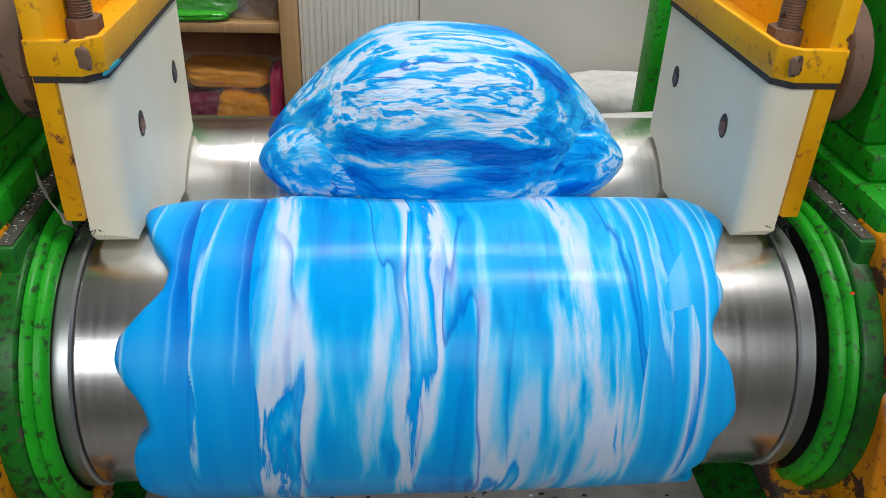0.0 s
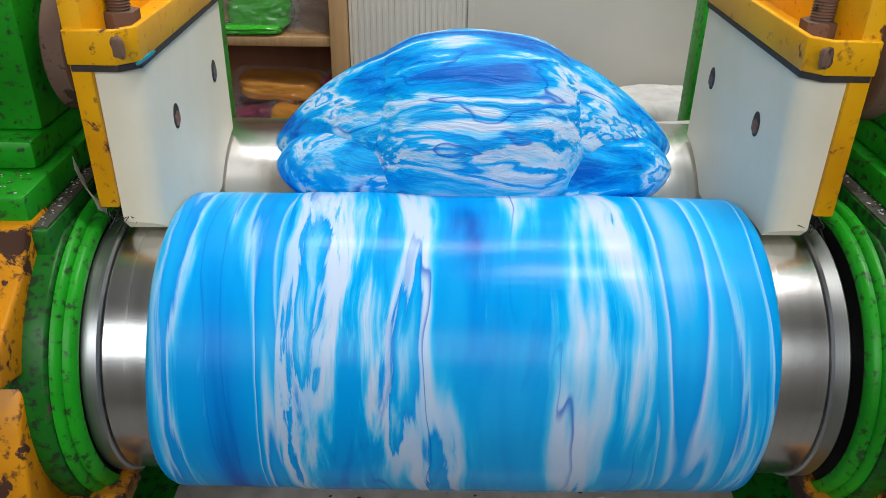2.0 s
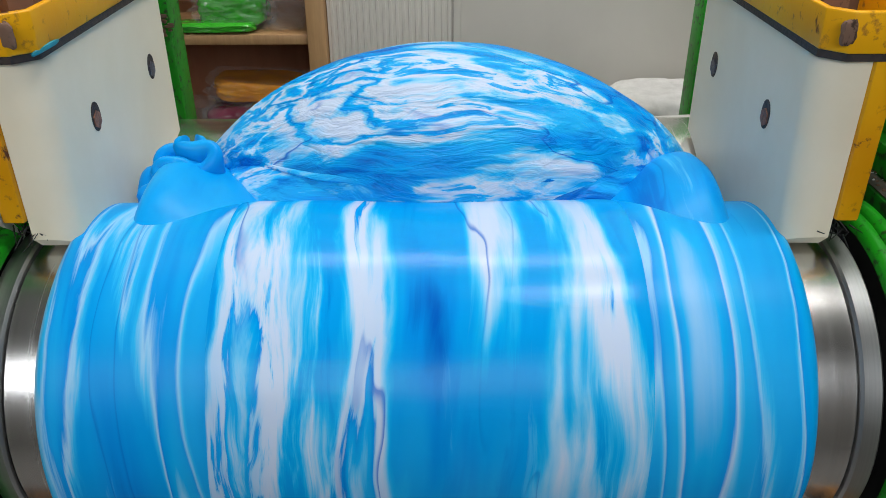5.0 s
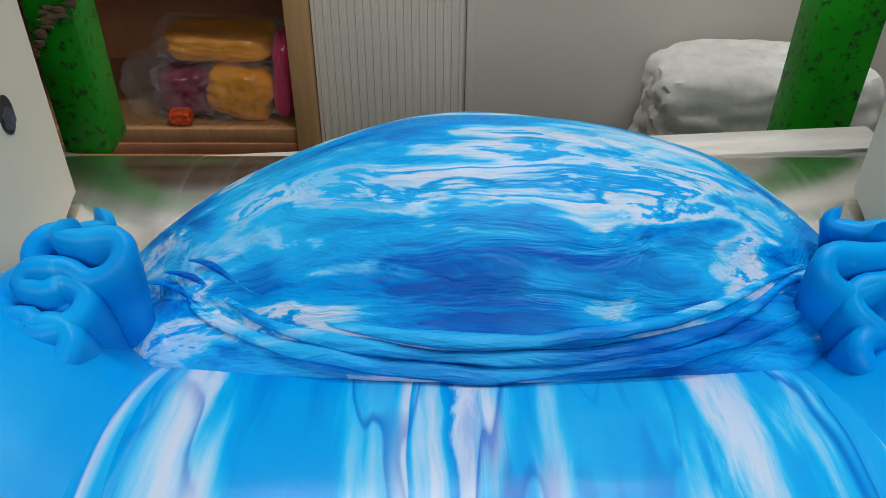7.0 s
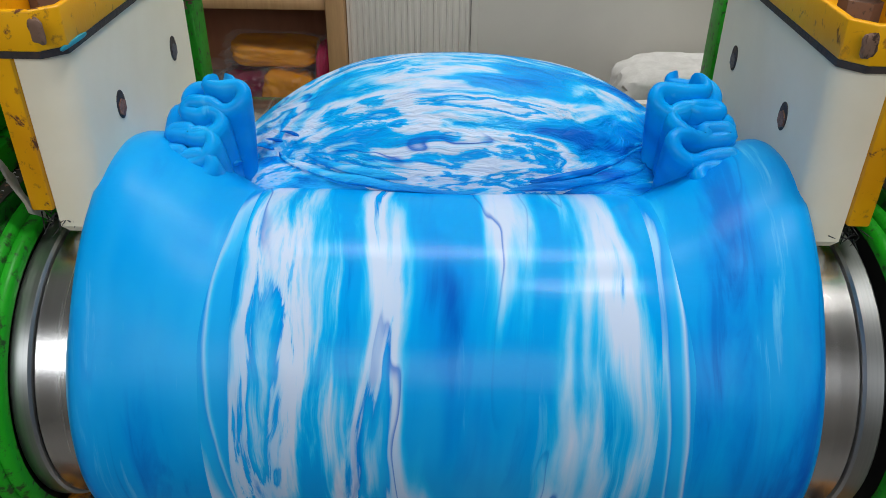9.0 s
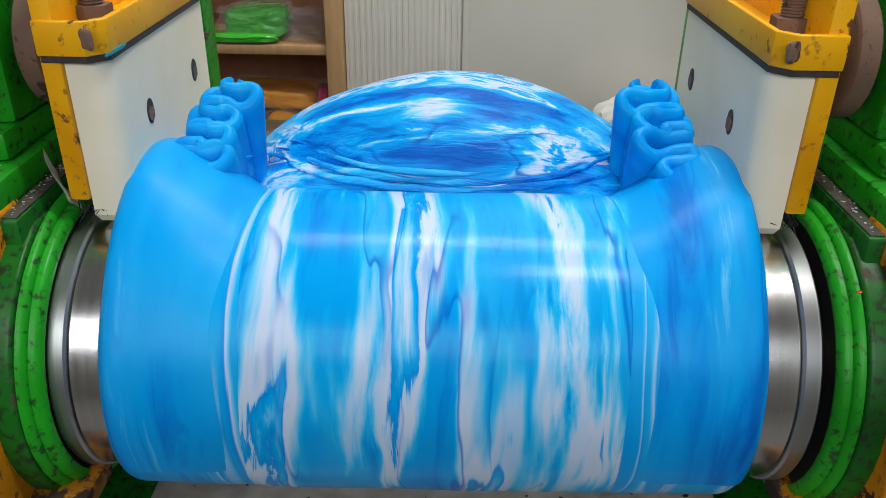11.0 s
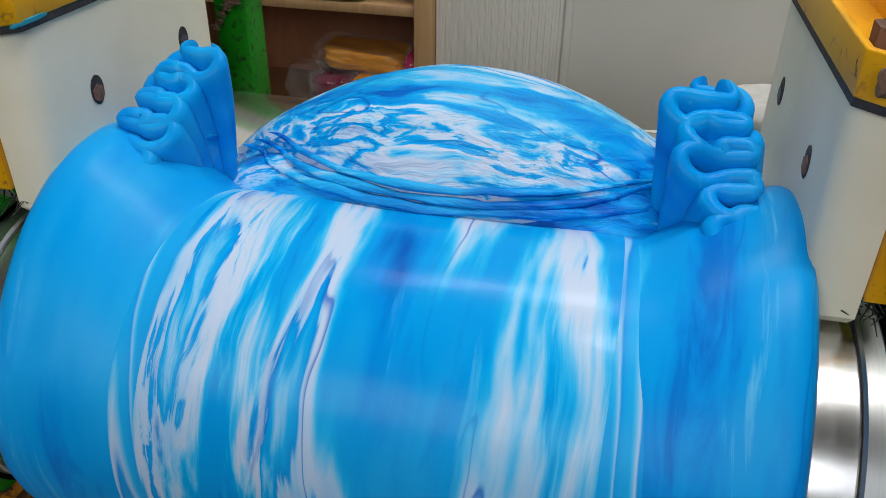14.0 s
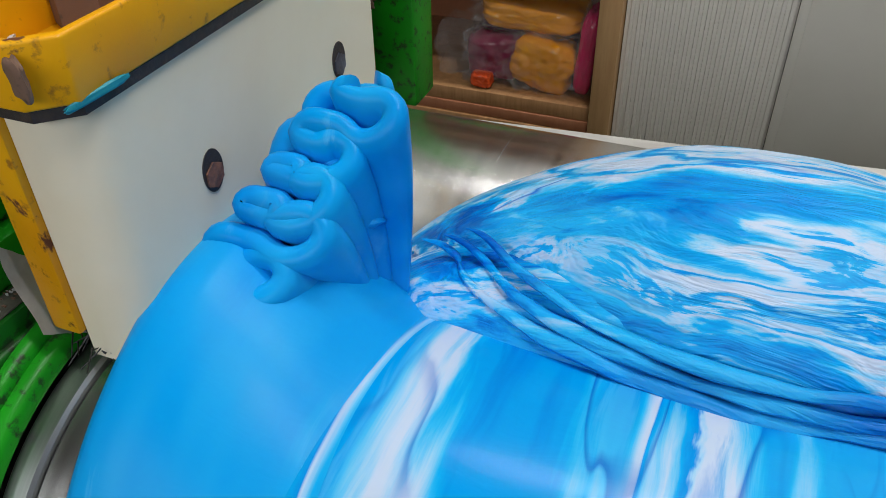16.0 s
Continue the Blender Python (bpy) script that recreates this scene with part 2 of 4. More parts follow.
M_SACK = simple_material("white_woven_sack", (0.72, 0.70, 0.67), (0.50, 0.48, 0.46), 22, 0.7, 0.3)
M_FLUFF = simple_material("white_fluff", (0.70, 0.69, 0.67), (0.52, 0.51, 0.49), 40, 0.9, 0.6)
M_TAPE = simple_material("white_tape", (0.70, 0.70, 0.70), (0.45, 0.45, 0.46), 40, 0.5, 0.2)
M_TEAL = simple_material("teal_smear", (0.02, 0.35, 0.45), (0.01, 0.22, 0.30), 90, 0.4, 0.3)
M_GRIME = simple_material("greasy_dust", (0.10, 0.095, 0.07), (0.035, 0.035, 0.028), 60, 0.8, 0.4)
# near-black for greasy shreds and rubber crumbs, and for shade painted behind the flanges
M_GAP = simple_material("black_grease_and_gap_shade", (0.02, 0.02, 0.02), (0.008, 0.008, 0.008), 30, 0.5, 0.2)


def pouch_material(name, colour, dark):
    m = simple_material(name, colour, dark, 25, 0.22, 0.35)
    m.node_tree.nodes["Principled BSDF"].inputs["Coat Weight"].default_value = 0.5
    return m


M_ORANGE = pouch_material("orange_pouch", (0.95, 0.40, 0.010), (0.85, 0.29, 0.007))
M_MAROON = pouch_material("maroon_pouch", (0.32, 0.03, 0.09), (0.17, 0.015, 0.045))
M_MAGENTA = pouch_material("magenta_pouch", (0.78, 0.01, 0.13), (0.58, 0.006, 0.09))
M_LIME = pouch_material("green_pouch", (0.06, 0.50, 0.03), (0.03, 0.36, 0.02))
M_RED = pouch_material("orange_red_lump", (0.80, 0.10, 0.02), (0.6, 0.06, 0.01))
mcl, ncl, lcl, bcl = material("clear_film")
bcl.inputs["Base Color"].default_value = (0.9, 0.9, 0.9, 1)
bcl.inputs["Roughness"].default_value, bcl.inputs["Transmission Weight"].default_value = 0.12, 0.0
bcl.inputs["Alpha"].default_value = 0.07
M_CLEAR = mcl
mt, nt, lt, bt = material("lit_tube")
bt.inputs["Emission Color"].default_value, bt.inputs["Emission Strength"].default_value = (1, 0.98, 0.95, 1), 12.0
M_TUBE = mt


# ---- mesh helpers ----
def part(name, bm, mat, parent=None, label="", smooth=True):
    me = bpy.data.meshes.new(name)
    bmesh.ops.recalc_face_normals(bm, faces=bm.faces)
    bm.to_mesh(me)
    bm.free()
    me.materials.append(mat)
    if smooth:
        me.polygons.foreach_set("use_smooth", [True] * len(me.polygons))
        me.set_sharp_from_angle(angle=radians(38))
    ob = new(name, me)
    ob.parent = parent
    if label:
        tagged(ob, label)
    return ob


def empty(name, at=(0, 0, 0)):
    ob = new(name)
    ob.empty_display_size = 0.02
    ob.location = at
    return ob


def box(x0, x1, y0, y1, z0, z1, bevel=0.003, seg=2):
    bm = bmesh.new()
    bmesh.ops.create_cube(bm, size=1, matrix=Matrix.LocRotScale(((x0 + x1) / 2, (y0 + y1) / 2, (z0 + z1) / 2), None, (x1 - x0, y1 - y0, z1 - z0)))
    if bevel:
        bmesh.ops.bevel(bm, geom=bm.edges[:], offset=bevel, segments=seg, profile=0.5, affect="EDGES")
    return bm


def lathe(profile, cy=0.0, cz=0.0, seg=96, a0=0.0, a1=2 * math.pi, closed_profile=False, wob=None):
    """Turns (x, r) pairs about the x axis through (cy, cz)."""
    bm = bmesh.new()
    full = abs(a1 - a0 - 2 * math.pi) < 1e-6
    count = seg if full else seg + 1
    rings = []
    for i in range(count):
        a = a0 + (a1 - a0) * i / seg
        ring = []
        for x, r in profile:
            xx, rr = wob(x, r, a) if wob else (x, r)
            ring.append(bm.verts.new((xx, cy + rr * math.cos(a), cz + rr * math.sin(a))))
        rings.append(ring)
    k = len(profile)
    for i in range(seg):
        p, q = rings[i], rings[(i + 1) % count]
        for j in range(k if closed_profile else k - 1):
            bm.faces.new((p[j], p[(j + 1) % k], q[(j + 1) % k], q[j]))
    if not full and closed_profile:
        bm.faces.new(rings[0][::-1])
        bm.faces.new(rings[-1])
    bmesh.ops.remove_doubles(bm, verts=bm.verts, dist=1e-6)
    return bm


def extrude_outline(outline, axis, a, b, bevel=0.0):
    """A prism: a closed outline of 2D points pushed along an axis from a to b."""
    bm = bmesh.new()
    place = {"x": lambda u, v, w: (w, u, v), "y": lambda u, v, w: (u, w, v), "z": lambda u, v, w: (u, v, w)}[axis]
    v0 = [bm.verts.new(place(u, v, a)) for u, v in outline]
    v1 = [bm.verts.new(place(u, v, b)) for u, v in outline]
    n = len(outline)
    bm.faces.new(v0)
    bm.faces.new(v1[::-1])
    for i in range(n):
        bm.faces.new((v0[i], v0[(i + 1) % n], v1[(i + 1) % n], v1[i]))
    bmesh.ops.recalc_face_normals(bm, faces=bm.faces)
    if bevel:
        sharp = [e for e in bm.edges if len(e.link_faces) == 2 and e.calc_face_angle(0) > 0.6]
        bmesh.ops.bevel(bm, geom=sharp, offset=bevel, segments=3, profile=0.5, affect="EDGES")
    return bm


def cyl(p, q, r, seg=24, r2=None):
    p, q = Vector(p), Vector(q)
    d = q - p
    bm = bmesh.new()
    bmesh.ops.create_cone(bm, cap_ends=True, segments=seg, radius1=r, radius2=r if r2 is None else r2, depth=d.length,
                          matrix=Matrix.Translation((p + q) / 2) @ d.to_track_quat("Z", "Y").to_matrix().to_4x4())
    return bm


def lump(sx, sy, sz, seed, amp=0.15, sub=4, freq=3.0, m=None):
    """A crumpled soft bag or lump."""
    bm = bmesh.new()
    bmesh.ops.create_icosphere(bm, subdivisions=sub, radius=1)
    for v in bm.verts:
        c = v.co.copy()
        p = 4.6
        k = (abs(c.x) ** p + abs(c.y) ** p + abs(c.z) ** p) ** (-1 / p)
        d = noise.fractal(c * freq + Vector((seed * 7.1, seed * 3.3, seed)), 0.8, 2.1, 4)
        v.co = Vector((c.x * sx, c.y * sy, c.z * sz)) * k * (1 + amp * d)
    if m is not None:
        bm.transform(m)
    return bm


# ---- the room ----
def structure(name, bm, mat, label):
    return tagged(part(name, bm, mat, smooth=False), label, kind="structure")


FZ = -0.95
structure("floor", box(-2.4, 2.4, -2.5, 1.45, FZ - 0.1, FZ, 0), M_FLOOR, "grey concrete workshop floor under the mill")
structure("ceiling", box(-2.4, 2.4, -2.5, 1.45, 2.70, 2.80, 0), M_CEIL, "plain grey workshop ceiling")
structure("wall_north", box(-2.4, 2.4, 1.33, 1.45, FZ, 2.70, 0), M_WALL, "plain plaster wall behind the cabinet")
structure("wall_west", box(-2.5, -2.4, -2.5, 1.45, FZ, 2.70, 0), M_WALL, "plain plaster side wall")
structure("wall_east", box(2.4, 2.5, -2.5, 1.45, FZ, 2.70, 0), M_WALL, "plain plaster side wall")
for nm, bb in (("wall_south", (-2.4, -1.7, FZ, 2.70)), ("wall_south_right", (1.1, 2.4, FZ, 2.70)), ("wall_south_sill", (-1.7, 1.1, FZ, 0.9)), ("wall_south_lintel", (-1.7, 1.1, 1.9, 2.70))):
    structure(nm, box(bb[0], bb[1], -2.5, -2.4, bb[2], bb[3], 0), M_WALL, "plain plaster wall with a wide window opening")


def ceiling_tube(x, y, half):
    t = tagged(empty("ceiling_light", (x, y, 2.61)), "white fluorescent tube fitting on the ceiling", "light", "ceiling lights")
    part("housing", box(-half - 0.03, half + 0.03, -0.05, 0.05, 0.03, 0.088, 0.006), M_CEIL, t)
    part("tube", cyl((-half, 0, 0.0), (half, 0, 0.0), 0.014), M_TUBE, t, "glowing white tube")
    return t


ceiling_tube(0.70, -0.23, 0.37)
ceiling_tube(0.10, 0.85, 0.74)


# ribbed panel and flat panels of the back partition
def ribbed_panel():
    x0, x1, step = -0.212, 0.0295, 0.0125
    line = []
    x = x0
    while x < x1 - step:
        line += [(x, 1.004), (x + 0.45 * step, 1.004), (x + 0.55 * step, 1.0015), (x + 0.95 * step, 1.0015)]
        x += step
    line += [(x1, 1.004), (x1, 1.018), (x0, 1.018)]
    return extrude_outline(line, "z", -0.94, 1.6)


partition = tagged(empty("partition", (0, 0, 0)), "grey-white wall partition with a ribbed and a flat sheet", kind="structure")
part("ribbed_sheet", ribbed_panel(), M_PANEL, partition, smooth=False)
part("flat_sheet", box(0.040, 1.6, 1.0, 1.02, -0.94, 1.6, 0.002), M_PANEL, partition)
part("seam_strip", box(0.030, 0.044, 0.994, 0.9995, -0.94, 1.6, 0.001), M_PANEL, partition)


def cabinet():
    c = tagged(empty("cabinet", (-0.49, 1.0, FZ)), "open brown wooden cabinet holding bags on its shelves", "cabinet")
    o = Vector(c.location)

    def bx(name, x0, x1, y0, y1, z0, z1, mat, label="", bv=0.002):
        b = box(x0, x1, y0, y1, z0, z1, bv)
        b.transform(Matrix.Translation(-o))
        return part(name, b, mat, c, label)
    bx("side_panel", -0.249, -0.214, 0.975, 1.30, FZ, 0.75, M_WOOD_EDGE, "pale edged side panel")
    bx("side_panel", -0.80, -0.765, 0.975, 1.30, FZ, 0.75, M_WOOD_EDGE, "pale edged side panel")
    bx("back_panel", -0.765, -0.249, 1.285, 1.30, FZ, 0.75, M_WOOD_DARK, "dark brown back panel")
    bx("shelf", -0.764, -0.250, 0.985, 1.284, 0.040, 0.060, M_WOOD_EDGE)
    bx("shelf", -0.764, -0.250, 0.985, 1.284, 0.40, 0.42, M_WOOD_EDGE)
    bx("shelf", -0.764, -0.250, 0.985, 1.284, -0.215, -0.19, M_WOOD)
    bx("apron", -0.764, -0.250, 0.982, 1.0, -0.235, -0.2155, M_WOOD_DARK, "dark brown strip under the bottom shelf")
    bx("top", -0.81, -0.204, 0.97, 1.31, 0.751, 0.775, M_WOOD)
    bx("door", -0.764, -0.250, 0.978, 0.996, FZ + 0.06, -0.2355, M_WOOD, "closed lower wooden door")
    return c


cabinet()


def bag(name, label, mat, at, size, seed, rot=(0, 0, 0), amp=0.12, group="bags in the cabinet", film=True):
    t = tagged(empty(name, at), label, "bag", group)
    m = pose(0, 0, size[2], *rot)
    part("filling", lump(size[0] * 0.93, size[1] * 0.93, size[2] * 0.93, seed, amp * 0.9, 5, 1.8, m), mat, t)
    if film:
        part("film", lump(size[0] * 1.05, size[1] * 1.05, size[2] * 1.06, seed + 5, amp * 2.0, 5, 4.5, m), M_CLEAR, t, "clear crinkled plastic film")
    return t


SH = -0.189
bag("pigment_bag", "maroon pigment bag in clear film on the shelf", M_MAROON, (-0.43, 1.06, SH), (0.055, 0.05, 0.045), 2)
bag("pigment_bag", "flat orange pigment bag lying on other bags", M_ORANGE, (-0.375, 1.08, SH + 0.092), (0.095, 0.06, 0.026), 1, (0, 3, 4), 0.08)
bag("pigment_bag", "lumpy orange pigment bag in clear film", M_ORANGE, (-0.345, 1.045, SH), (0.058, 0.045, 0.046), 3, (0, 12, 0))
bag("pigment_bag", "magenta pigment bag standing on edge against the side", M_MAGENTA, (-0.270, 1.05, SH), (0.017, 0.05, 0.075), 4, (0, 4, 0), 0.07)
bag("plastic_bag", "crumpled clear plastic bag lying on the shelf", M_CLEAR, (-0.49, 1.05, SH), (0.045, 0.05, 0.05), 6, (0, 0, 0), 0.3, film=False)
bag("pigment_lump", "small orange-red lump in a bag", M_RED, (-0.445, 1.005, SH), (0.020, 0.015, 0.013), 7, film=False)
bag("pigment_bag", "bright green pigment bag lying on the upper shelf", M_LIME, (-0.40, 1.05, 0.061), (0.07, 0.05, 0.035), 8, (0, -4, 0), 0.1)
bag("pigment_bag", "flat bright green bag hanging over the shelf edge", M_LIME, (-0.43, 1.01, 0.061), (0.085, 0.03, 0.010), 9, (0, 0, 0), 0.08, film=False)
bag("plastic_bag", "crumpled clear plastic bag on the upper shelf", M_CLEAR, (-0.295, 1.03, 0.061), (0.040, 0.035, 0.034), 10, (0, 0, 0), 0.35, film=False)

sack = tagged(empty("bulk_sack", (0.475, 0.885, FZ)), "large dusty white sack with fluffy white filling on the floor", "sack")
part("sack_body", lump(0.21, 0.10, 0.425, 21, 0.03, 5, 2.5, pose(0, 0, 0.43)), M_SACK, sack, "greyish woven plastic sack body")
part("filling", lump(0.165, 0.085, 0.085, 27, 0.07, 5, 3.0, pose(-0.01, 0, 0.850)), M_FLUFF, sack, "fluffy white filling spilling over the top")


# ---- the mill ----
AY, AZ = 0.020, 0.004          # front roll axis
RR = 0.130                     # roll radius
BY = AY + 2 * RR + 0.008       # back roll axis
XF = 0.331                     # flange face
XC = 0.005                     # middle of the rolls


def roll(name, y, label):
    """One mill roll: body, end flanges, journals. Turns about its own axis."""
    r = tagged(empty(name, (XC, y, AZ)), label, "mill roll", "mill rolls")
    part("roll_body", lathe([(-XF + 0.0125, 0), (-XF + 0.0125, RR - 0.002), (-XF + 0.0145, RR), (XF - 0.0145, RR), (XF - 0.0125, RR - 0.002), (XF - 0.0125, 0)], seg=160), M_ROLL, r, "polished steel roll body")
    for s in (-1, 1):
        prof = [(s * (XF - 0.012), 0.02), (s * (XF - 0.012), RR + 0.001), (s * (XF - 0.010), RR + 0.003), (s * (XF + 0.003), RR + 0.003), (s * (XF + 0.005), RR + 0.001), (s * (XF + 0.005), 0.02)]
        part("flange", lathe(prof, seg=128), M_FLANGE, r, "dull grey turned flange")
        part("journal", lathe([(s * (XF + 0.0055), 0), (s * (XF + 0.0055), 0.062), (s * 0.50, 0.062), (s * 0.50, 0)], seg=48), M_FLANGE, r)
    return r


front_roll = roll("front_roll", AY, "polished steel front mill roll wrapped in blue compound")
back_roll = roll("back_roll", BY, "polished steel back mill roll with end flanges")


def arc(cy, cz, r, a0, a1, n):
    return [(cy + r * math.cos(radians(a0 + (a1 - a0) * i / n)), cz + r * math.sin(radians(a0 + (a1 - a0) * i / n))) for i in range(n + 1)]


def guide(s):
    """Cream nylon cheek block in its yellow bracket; s is -1 on one side and 1 on the other."""
    g = tagged(empty("guide_block", (0, 0, 0)), "cream nylon guide block bolted in a yellow steel bracket", "mill guide", "mill guides")
    clr = 0.006
    # outline in (y, z): saddle over both rolls
    out = [(-0.008, 0.292), (-0.008, 0.150)]
    out += arc(AY, AZ, RR + clr, 97, 42, 10)
    out += arc(BY, AZ, RR + clr, 138, 100, 8)
    out += [(0.264, 0.157), (0.264, 0.302)]
    xi, xo = s * 0.276, s * 0.312
    b = extrude_outline(out, "x", min(xi, xo), max(xi, xo), 0.0)
    # round the inner front edge
    edges = [e for e in b.edges if all(abs(v.co.x - xi) < 1e-5 and abs(v.co.y + 0.008) < 1e-5 for v in e.verts)]
    bmesh.ops.bevel(b, geom=edges, offset=0.026, segments=6, profile=0.5, affect="EDGES")
    part("cheek_block", b, M_NYLON, g, "cream nylon block with saddle cut-outs")
    for k, yy in enumerate((0.069, 0.212)):
        h = cyl((xi + s * 0.004, yy, 0), (xi - s * 0.0006, yy, 0), 0.0085)
        h.transform(Matrix.Translation((0, 0, 0.224)) @ Matrix.Diagonal((1, 1, 1.45, 1)))
        part("bolt_hole", h, M_HOLE, g, "dark counterbored hole")
        part("bolt", cyl((xi + s * 0.003, yy, 0.2215), (xi - s * 0.0016, yy, 0.2215), 0.0076, 6), M_BOLT if k == 0 else M_BLUEBOLT, g, "rusty bolt head")
    # outer steel strip
    part("bracket_plate", box(min(s * 0.3125, s * 0.330), max(s * 0.3125, s * 0.330), -0.012, 0.250, 0.166, 0.40, 0.002), M_YELLOW, g, "yellow painted vertical bracket plate")
    # top arm: tapering shelf above the block with a folded rim
    top = [(s * 0.330, -0.016), (s * 0.290, -0.016), (s * 0.274, 0.000), (s * 0.272, 0.27), (s * 0.330, 0.27)]
    part("bracket_shelf", extrude_outline(top, "z", 0.300, 0.312, 0.002), M_YELLOW, g, "yellow painted bracket shelf")
    rim = [(s * 0.3295, -0.0162), (s * 0.289, -0.0162), (s * 0.2735, -0.002), (s * 0.2715, 0.27), (s * 0.277, 0.27), (s * 0.279, 0.002), (s * 0.291, -0.010), (s * 0.3295, -0.010)]
    part("bracket_rim", extrude_outline(rim, "z", 0.297, 0.326, 0.0015), M_YELLOW, g, "yellow painted rim of the shelf")
    part("rust_spot", lump(0.0075, 0.0022, 0.0085, 30 + s, 0.2, 3, 2, pose(s * 0.287, -0.0155, 0.312, 0, 0, s * 22)), M_RUST, g, "worn rusty boss")
    part("gasket", extrude_outline([(s * 0.328, -0.0135), (s * 0.2895, -0.0135), (s * 0.2745, 0.000), (s * 0.2728, 0.262), (s * 0.328, 0.262)], "z", 0.2912, 0.2968, 0.0), M_HOLE, g, "dark greasy joint under the shelf")
    # threaded adjusting rod
    rod = []
    z = 0.313
    while z < 0.56:
        rod += [(z, 0.0088), (z + 0.0012, 0.0102), (z + 0.0024, 0.0088)]
        z += 0.0026
    b = lathe([(a, r) for a, r in rod], seg=20)
    b.transform(Matrix.Translation((s * 0.303, 0.045, 0)) @ Matrix.Rotation(radians(-90), 4, "Y"))
    part("rod_nut", cyl((s * 0.303, 0.045, 0.3125), (s * 0.303, 0.045, 0.328), 0.017, 6), M_RUST, g, "rusty hexagon nut")
    part("threaded_rod", b, M_RUST, g, "rusty threaded adjusting rod")
    return g


guide(-1)
guide(1)


def frame_side(s):
    """One cast end frame of the mill with its bearing cap, guard rings and yellow casting."""
    f = tagged(empty("mill_frame", (s * 0.45 + XC, 0.15, FZ)), "green painted cast mill frame with yellow bearing castings, chipped and greasy", "mill frame", "mill frames")
    o = Vector((s * 0.45, 0.15, FZ))

    def add(name, bm, mat, label="", smooth=True):
        bm.transform(Matrix.Translation(-o))
        return part(name, bm, mat, f, label, smooth)

    def bx(x0, x1, y0, y1, z0, z1, bv=0.006):
        a, b = sorted((s * x0, s * x1))
        return box(a, b, y0, y1, z0, z1, bv)
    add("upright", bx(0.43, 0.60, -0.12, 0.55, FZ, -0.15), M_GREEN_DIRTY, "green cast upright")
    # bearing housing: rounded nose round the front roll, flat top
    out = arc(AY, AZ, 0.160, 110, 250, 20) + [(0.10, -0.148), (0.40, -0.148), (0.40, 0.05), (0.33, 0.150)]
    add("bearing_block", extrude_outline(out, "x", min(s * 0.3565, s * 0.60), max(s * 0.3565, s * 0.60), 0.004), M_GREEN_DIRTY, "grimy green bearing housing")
    for x0, x1, r0, r1, mat in ((0.3385, 0.3478, 0.1378, 0.149, M_GREEN), (0.348, 0.356, 0.1378, 0.1555, M_GREEN)):
        prof = [(s * x0, r0), (s * x0, r1 - 0.005), (s * (x0 + 0.002), r1 - 0.002), (s * (x0 + 0.005), r1), (s * x1, r1), (s * x1, r0)]
        for cy, a0, a1 in ((AY, 72, 305),):
            add("guard_ring", lathe(prof, cy, AZ, 80, radians(a0), radians(a1), True), mat, "green painted guard ring")
    # black ring puts the deep shade between flange and guard ring into colour
    add("ring_back", lathe([(s * 0.3445, 0.064), (s * 0.3445, 0.1375), (s * 0.3560, 0.1375), (s * 0.3560, 0.064)], AY, AZ, 72, closed_profile=True), M_GAP, "black ring behind the flange, painted as the shade in the gap")
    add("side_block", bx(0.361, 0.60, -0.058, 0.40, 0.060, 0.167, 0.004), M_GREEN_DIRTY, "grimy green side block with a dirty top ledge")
    add("ledge_grime", bx(0.3635, 0.3775, -0.054, 0.16, 0.1672, 0.1682, 0.0004), M_GRIME, "dark greasy dust on the ledge")
    add("cap_wall", bx(0.378, 0.60, -0.052, 0.40, 0.1675, 0.195, 0.004), M_GREEN, "green wall under the bearing cap")
    add("cap_plate", bx(0.388, 0.60, 0.000, 0.40, 0.1955, 0.2240, 0.007), M_GREEN, "green base plate of the bearing cap")
    add("cap_block", bx(0.386, 0.60, 0.022, 0.40, 0.2245, 0.46, 0.006), M_GREEN, "bright green bearing cap block")
    xa, xb = sorted((s * 0.376, s * 0.50))
    add("cap_casting", extrude_outline([(-0.020, 0.172), (-0.066, 0.173), (-0.088, 0.140), (-0.146, 0.108), (-0.160, 0.076), (-0.126, 0.066), (0.0, 0.066)], "x", xa, xb, 0.004), M_YELLOW_WORN, "worn yellow upper bearing casting")
    add("front_casting", extrude_outline([(-0.0, 0.0655), (-0.124, 0.0655), (-0.150, 0.030), (-0.172, -0.060), (-0.160, -0.090), (0.0, -0.090)], "x", xa, xb, 0.004), M_YELLOW_WORN, "worn yellow lower bearing casting")
    add("casting_bolt", cyl((s * 0.385, -0.140, 0.095), (s * 0.385, -0.163, 0.106), 0.010, 6), M_RUST, "rusty hexagon bolt")
    add("casting_foot", bx(0.326, 0.46, -0.150, -0.06, -0.112, -0.0905, 0.004), M_FOOT, "rusty yellow foot of the casting")
    x0, x1, zb, py = (0.345, 0.391, 0.046, 0.48) if s < 0 else (0.376, 0.450, FZ, 0.60)
    add("rear_post", bx(x0, x1, py, py + 0.05, zb, 0.62, 0.003), M_GREEN, "green rear post with chipped paint")
    add("adjuster_disc", lathe([(s * 0.350, 0), (s * 0.350, 0.056), (s * 0.353, 0.060), (s * 0.370, 0.060), (s * 0.373, 0.056), (s * 0.373, 0)], 0.078, 0.290, 48), M_RUST, "rusty round adjuster disc")
    add("adjuster_shaft", cyl((s * 0.331, 0.086, 0.29), (s * 0.402, 0.086, 0.29), 0.018, 24), M_RUST, "rusty adjuster shaft")
    return f


frame_side(-1)
frame_side(1)

def box_tilted():
    b = box(-0.39, 0.40, 0.428, 0.472, -0.05, 0.064, 0.004)
    b.transform(Matrix.Rotation(radians(-2.9), 4, "Y"))
    return b


